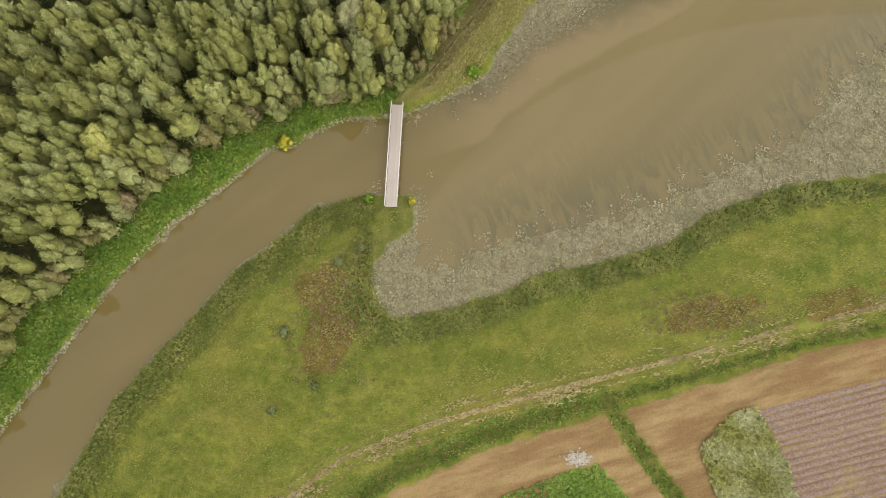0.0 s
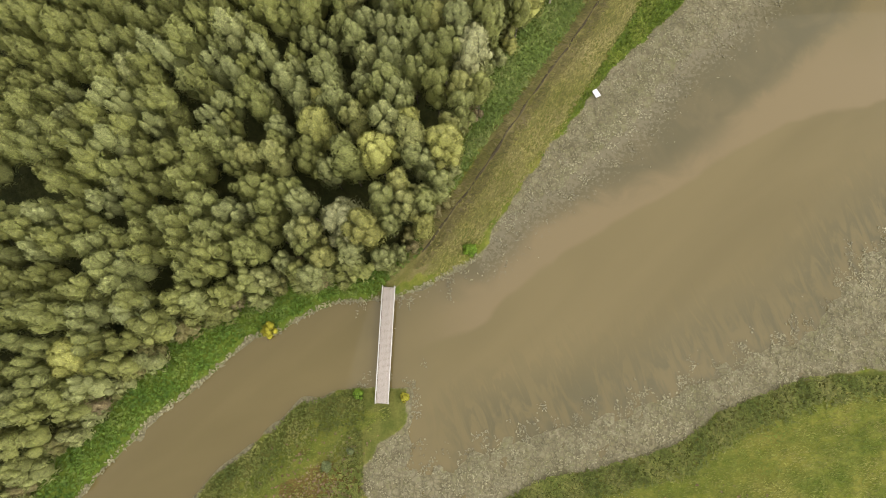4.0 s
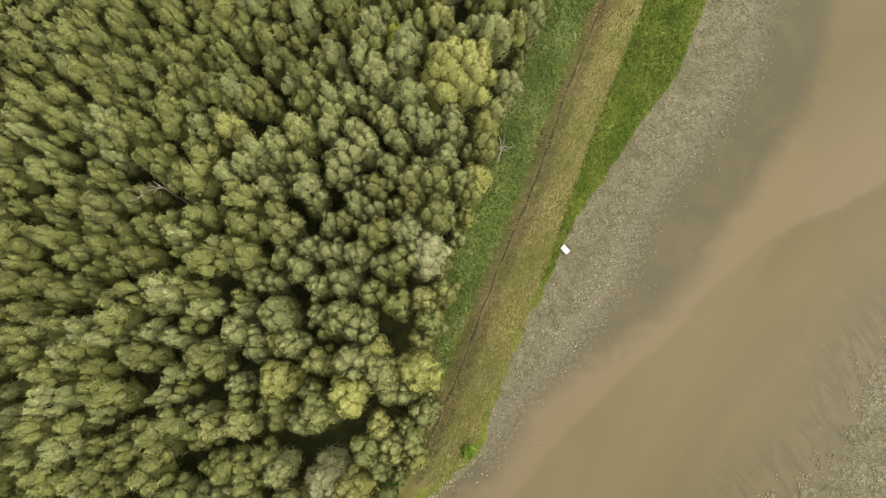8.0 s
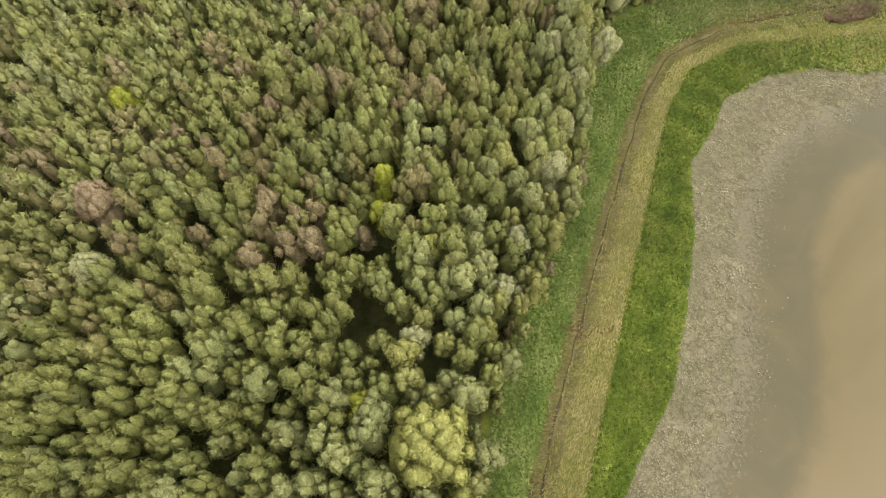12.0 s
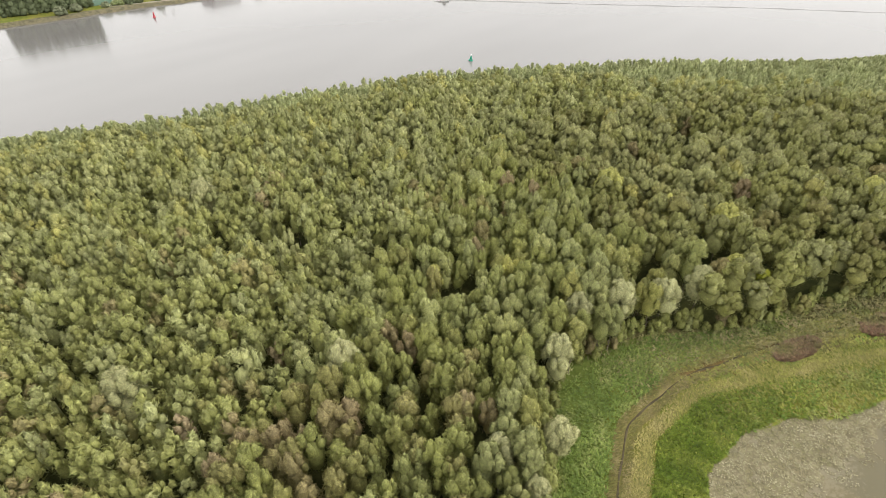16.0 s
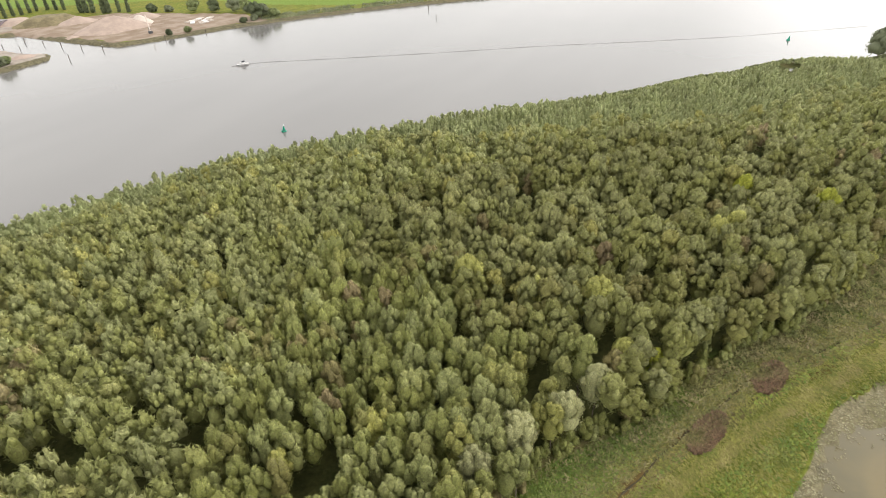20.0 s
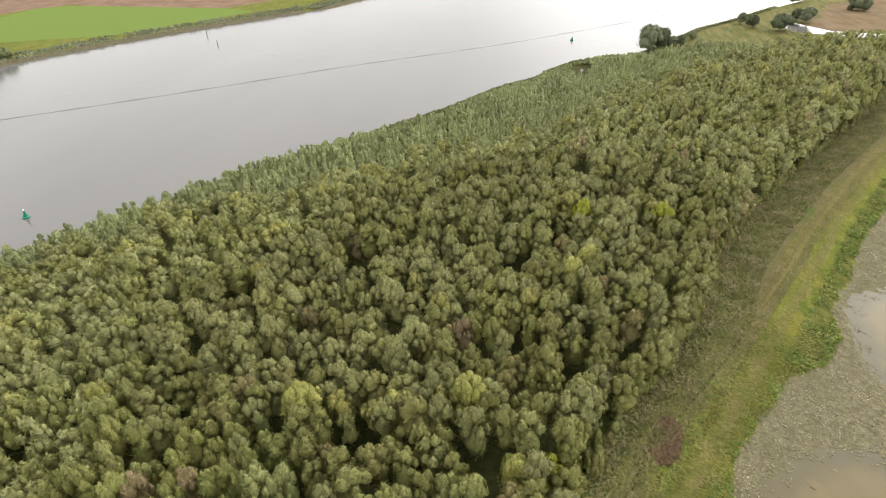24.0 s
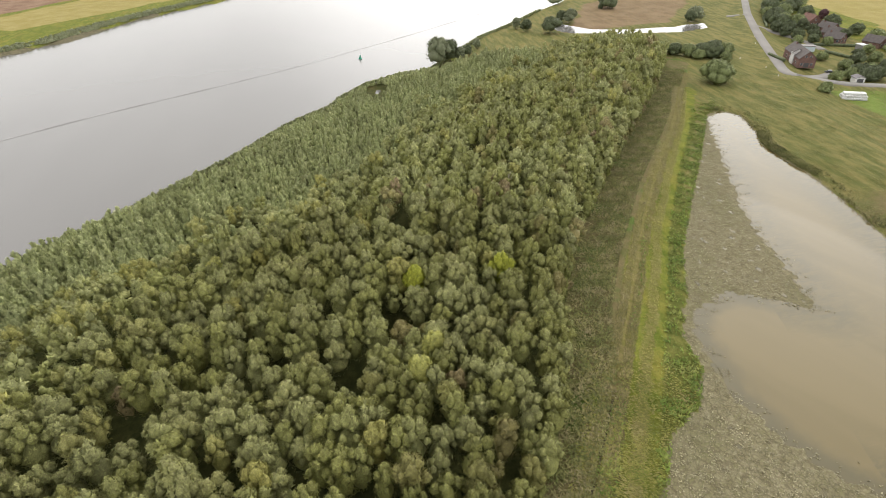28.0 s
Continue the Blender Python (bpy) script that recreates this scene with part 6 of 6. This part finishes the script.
def poplar(x, y, top, r, seed, label="tall dark poplar in a row"):
    """A columnar poplar."""
    root = tagged(new("poplar"), label, "tree", "row of poplars")
    part("trunk", trunk_mesh("trunk", top * 0.8, 0.25, seed, 3), None, root)
    part("crown", leaf_sheet("crown", crown_mesh(1500 + seed, r, top, lobes=15, sprays=320, size=0.8, column=True), dark_leaf), None, root)
    root.matrix_basis = pose(x, y, 1.8, 0, 0, seed * 50)


for k in range(18):
    poplar(-99 + 3.35 * k + 0.5 * (k % 3), 660 + 1.6 * (k % 2) + 0.36 * k, 25 + 1.6 * ((k * 7) % 3), 5.0, k)
for k, (x, y) in enumerate([(126, 921), (134, 926), (142, 930), (151, 938), (159, 945), (169, 944), (176, 936), (182, 927), (190, 889), (194, 884), (199, 877), (206, 863), (210, 860), (219, 856), (226, 848)]):
    poplar(x, y, (17, 22, 15)[k % 3] + (6 if 8 <= k <= 12 else 0), 3.4 + (1.5 if 8 <= k <= 12 else 0), 20 + k)
for k, (x, y, r, top) in enumerate([(243, 826, 6, 9), (255, 812, 5, 7), (272, 787, 7, 13), (286, 769, 7, 14), (300, 752, 8, 15), (304, 735, 7, 14), (296, 697, 9, 16), (305, 700, 8, 13), (312, 690, 6, 9), (280, 690, 4, 5), (292, 692, 4, 6), (228, 691, 3.5, 5), (212, 692, 3, 5), (-50, 655, 5, 6),
                                    (-22, 665, 6, 4), (-12, 664, 6, 4.5), (-30, 660, 4, 4), (-20, 661, 3, 3), (-6, 663, 4, 4), (88, 680, 4, 7), (92, 684, 3.5, 6), (76, 690, 3, 5), (-60, 649, 5, 6), (8, 664, 4, 4), (-62, 880, 8, 9), (-44, 900, 5, 8), (-90, 870, 6, 8), (20, 900, 7, 9), (-150, 830, 14, 10)]):
    lone_tree(x, y, r, top, (dark_leaf, grey_leaf, bush_leaf)[k % 3], ("dark tree on the far bank", "grey-green willow on the far bank", "green bush on the far bank")[k % 3], "bank_tree", 120 + k, 12, 1.3, 0.1, z=1.6)


def heap(x, y, r, h, mat, label, seed, flat=0.12):
    """A tipped heap of sand with a rounded foot and a worn crest."""
    bm = bmesh.new()
    gg = random.Random(seed)
    ph = [gg.uniform(0, 6.28) for _ in range(4)]
    rings = []
    for k in range(9):
        f_ = k / 8
        ring = []
        for j in range(28):
            a = j / 28 * 6.2832
            w = 1 + 0.10 * math.sin(2 * a + ph[0]) + 0.06 * math.sin(5 * a + ph[1])
            rr = r * (1 - f_ * (1 - flat)) * w
            zz = h * (f_ ** 0.9) * (1 + 0.05 * math.sin(3 * a + ph[2])) - 0.3
            ring.append(bm.verts.new((rr * math.cos(a) * 1.25, rr * math.sin(a), zz)))
        rings.append(ring)
    for a, b in zip(rings, rings[1:]):
        for j in range(28):
            bm.faces.new([a[j], a[(j + 1) % 28], b[(j + 1) % 28], b[j]])
    bm.faces.new(rings[-1])
    ob = new("sand_cone", mesh_from(bm, "sand_cone", mat, True))
    ob.location = (x, y, 1.8)
    return tagged(ob, label, "sand heap")


sand_mat = worn("heaped_sand", (0.300, 0.235, 0.195), 0.95, 0.12, 0.15, fine=1.2)
lit_sand_buff = worn("lit_sand_buff", (0.43, 0.375, 0.325), 0.95, 0.08, 0.15, fine=1.2)
grown = worn("overgrown_sand", (0.145, 0.120, 0.068), 0.95, 0.3, 0.15, fine=0.8)
heap(188, 762, 26, 11, sand_mat, "large cone of brown sand on the yard", 1)
# second cone added for the heap's lit side, its brightness put into the colour
heap(212, 768, 11, 8, lit_sand_buff, "pale cone of sand added as the large heap's lit flank", 2)
heap(152, 850, 24, 7, grown, "old sand heap overgrown with weeds", 3, 0.5)
heap(172, 828, 14, 6, sand_mat, "brown sand heap behind the basin", 4)
heap(128, 880, 20, 4, sand_mat, "flat sand heap at the yard's end", 5, 0.5)
heap(150, 752, 6, 2.0, sand_mat, "small pale sand heap at the quay", 6)
heap(225, 800, 13, 5, sand_mat, "sand heap beside the poplars", 7, 0.3)
heap(104, 700, 8, 2.0, sand_mat, "low pale sand heap on the quay's tip", 8, 0.4)


def conveyor():
    root = tagged(new("conveyor"), "slender pale conveyor leaning over the sand heap", "conveyor")
    part("belt", rod(bmesh.new(), (0, 0, 1), (4, 16, 13), 0.5, 0.5, 6), lit_sand_buff, root)
    part("support", rod(rod(bmesh.new(), (0.8, 7, 0), (2, 8, 7), 0.15), (3, 7.6, 0), (2, 8, 7), 0.15), dark_metal, root)
    part("hopper", box(-1.5, -1.5, 0, 1.5, 1.5, 2.2, 0.2), dark_metal, root)
    root.matrix_basis = pose(203, 712, 1.8)


conveyor()
for k in range(9):
    root = tagged(new("beam_stack"), "stack of pale concrete beams on the yard", "beams", "beam stacks")
    for j in range(4):
        part("beam", box(-7, j * 1.1, 0, 7, j * 1.1 + 0.8, 0.8 + 0.2 * (j % 2), 0.05), white_paint if k % 2 else lit_sand_buff, root)
    root.matrix_basis = pose(250 + 5.2 * (k % 5), 735 - 12 * (k // 5) + 4 * (k % 3), 1.8, 0, 0, 20 + 9 * k)


# ---- far bank belt and river things ----
belt = scatter((300, 540), (930, 700), 17000, 141, lambda q: (signed(q, RIVER) < -6) * (signed(q, RIVER) > -27) * (np.hypot(q[:, 0] - 398, q[:, 1] - 672) > 9) * 0.8)
bh = np.random.default_rng(142)
belt_rows = np.column_stack([belt, bh.uniform(1.9, 3.0, len(belt)), bh.uniform(1.6, 2.9, len(belt)), np.clip(bh.normal(0.5, 0.3, len(belt)), 0, 1), np.zeros(len(belt))])
osier_far = leafy("far_osier_leaf", [(0.185, 0.205, 0.110), (0.215, 0.232, 0.130), (0.245, 0.260, 0.150)], False)
tagged(grove("far_bank_bushes", belt_rows, range(70, 74), 36, 0.7, 1, osier_far, 1.0, (2.6, 4.0, 0.1), ball=SMALL), "grey-green bushes along the far river bank", "bushes", kind="stuff")
tufts("river_reeds", strip(RIVER[3:19], 6, 14000, 143, lambda q: (signed(q, RIVER) < 1.5) * (signed(q, RIVER) > -5)), 1.8, 0.7, 2, 0.4, leafy("river_reed_leaf", [(0.13, 0.15, 0.06), (0.18, 0.20, 0.09), (0.22, 0.22, 0.11)], False), "green reeds at the river's edge", 144, category="reeds")


def buoy(x, y, mat, colour, can=False, scale=1.0):
    """A navigation buoy: float, tower, topmark."""
    root = tagged(new("buoy"), colour + " navigation buoy floating on the river", "buoy")
    bm = bmesh.new()
    rod(bm, (0, 0, -0.4), (0, 0, 0.5), 1.25, 1.25, 16)
    rod(bm, (0, 0, 0.5), (0, 0, 0.9), 1.25, 0.8, 16)
    part("float", bm, mat, root)
    part("tower", rod(bmesh.new(), (0, 0, 0.9), (0, 0, 2.7), 0.62, 0.34 if not can else 0.55, 12), mat, root)
    part("collar", rod(bmesh.new(), (0, 0, 0.86), (0, 0, 0.96), 0.85, 0.85, 16), dark_metal, root)
    part("topmark", rod(bmesh.new(), (0, 0, 3.0), (0, 0, 3.8), 0.42, 0.03 if not can else 0.42, 12), white_paint if not can else mat, root)
    part("staff", rod(bmesh.new(), (0, 0, 2.7), (0, 0, 3.0), 0.07), dark_metal, root)
    root.matrix_basis = pose(x, y, -0.05, 4, 3, 0) @ Matrix.Diagonal((scale, scale, scale, 1))


buoy(167.3, 412.0, green_paint, "green")
buoy(518, 300, green_paint, "green")
buoy(4, 614, red_paint, "red", True, 0.95)
for k, (x, y) in enumerate([(117, 775), (127, 753), (135, 725), (145, 704), (156, 685), (129, 673), (413, 569), (437, 607), (108, 738), (99, 760), (240, 683), (205, 684)]):
    root = tagged(new("mooring_pile"), "dark timber mooring pile standing in the water", "pile", "mooring piles")
    part("shaft", rod(bmesh.new(), (0, 0, -2), (0.3, 0.1, 3.6), 0.30, 0.26, 10), timber, root)
    part("cap", rod(bmesh.new(), (0.3, 0.1, 3.6), (0.3, 0.1, 3.8), 0.30, 0.22, 10), white_paint if k in (4, 6) else dark_metal, root)
    root.matrix_basis = pose(x, y, 0)


def boat():
    """A small motor cruiser with a dark cabin."""
    root = tagged(new("motor_boat"), "white motor boat with a dark cabin on the river", "boat")
    bm = bmesh.new()
    n_ = 12
    rows = []
    for z_, w_, l_ in ((-0.3, 0.8, 0.94), (0.4, 1.0, 0.97), (1.15, 1.12, 1.0)):
        ring = []
        for k in range(n_ + 1):
            f_ = k / n_
            half = 1.5 * w_ * (1 - max(0, (f_ - 0.45) / 0.55) ** 2.2)
            ring.append((-5 * l_ + 10 * l_ * f_, half, z_))
        pts = ring + [(x_, -y_, z_ + 0) for x_, y_, z_ in reversed(ring[:-1])]
        rows.append([bm.verts.new(p) for p in pts])
    for a, b in zip(rows, rows[1:]):
        for j in range(len(a)):
            bm.faces.new([a[j], a[(j + 1) % len(a)], b[(j + 1) % len(a)], b[j]])
    bm.faces.new(rows[-1])
    part("hull", bm, white_paint, root)
    part("cabin", box(-2.6, -1.1, 1.15, 1.6, 1.1, 2.2, 0.15), white_paint, root)
    part("wheelhouse", box(-2.2, -1.0, 2.2, 0.2, 1.0, 3.2, 0.15), glass, root, "dark glazed wheelhouse")
    part("canopy", box(-2.6, -1.15, 3.2, 0.4, 1.15, 3.35, 0.05), dark_metal, root)
    root.matrix_basis = pose(212, 552, 0, 0, 0, 160) @ Matrix.Diagonal((0.85, 0.85, 0.85, 1))


boat()


def wake_line():
    """A long low wave behind the boat."""
    p = np.array([(205, 554), (224, 549), (270, 513), (326, 471), (392, 425), (447, 379), (498, 339), (595, 277), (700, 215)], float)
    q = np.concatenate([a + (b - a) * np.linspace(0, 1, 24, endpoint=False)[:, None] for a, b in zip(p, p[1:])])
    for _ in range(20):
        q[1:-1] = 0.5 * q[1:-1] + 0.25 * (q[:-2] + q[2:])
    d = np.gradient(q, axis=0)
    d /= np.linalg.norm(d, axis=1)[:, None]
    s_ = np.column_stack([-d[:, 1], d[:, 0]])
    amp = 0.35 + 0.1 * np.sin(np.arange(len(q)) * 0.5)
    cols = [np.column_stack([q + s_ * a, -0.10 + amp * b]) for a, b in ((-1.6, 0.0), (-0.5, 0.55), (0.0, 0.9), (0.5, 0.55), (1.6, 0.0))]
    v = np.stack(cols, 1).reshape(-1, 3)
    i = np.arange(len(q) - 1) * 5
    f = np.concatenate([np.stack([i + j, i + j + 1, i + j + 6, i + j + 5], 1) for j in range(4)])
    tagged(new("wake", sheet("wake", v, f, river_mesh.materials[0], True)), "long low wake wave on the river", "water", kind="structure")


wake_line()


def board():
    """A white board on short legs at the edge of the mudflat."""
    root = tagged(new("white_board"), "bare white board lying on low legs by the mudflat", "board")
    part("panel", box(-0.6, -0.95, 0.62, 0.6, 0.95, 0.68, 0.02), white_paint, root)
    part("edge", box(-0.66, -1.01, 0.56, 0.66, 1.01, 0.61, 0.01), dark_metal, root)
    for sx in (-0.45, 0.45):
        for sy in (-0.75, 0.75):
            part("leg", box(sx - 0.04, sy - 0.04, -0.3, sx + 0.04, sy + 0.04, 0.56), timber, root)
    root.matrix_basis = pose(28.9, 82.6, ground_z(28.9, 82.6) - 0.1, 0, 0, 28) @ Matrix.Diagonal((0.85, 0.85, 0.85, 1))


board()
# roadside posts
for k, (x, y) in enumerate([(478, 34), (505, 40), (560, 12), (540, 18), (455, 36)]):
    root = tagged(new("road_post"), "short white post beside the dike road", "post", "road posts")
    part("shaft", box(-0.12, -0.12, 0, 0.12, 0.12, 1.0, 0.02), white_paint, root)
    part("band", box(-0.13, -0.13, 0.65, 0.13, 0.13, 0.8), dark_metal, root)
    root.matrix_basis = pose(x, y, ground_z(x, y))
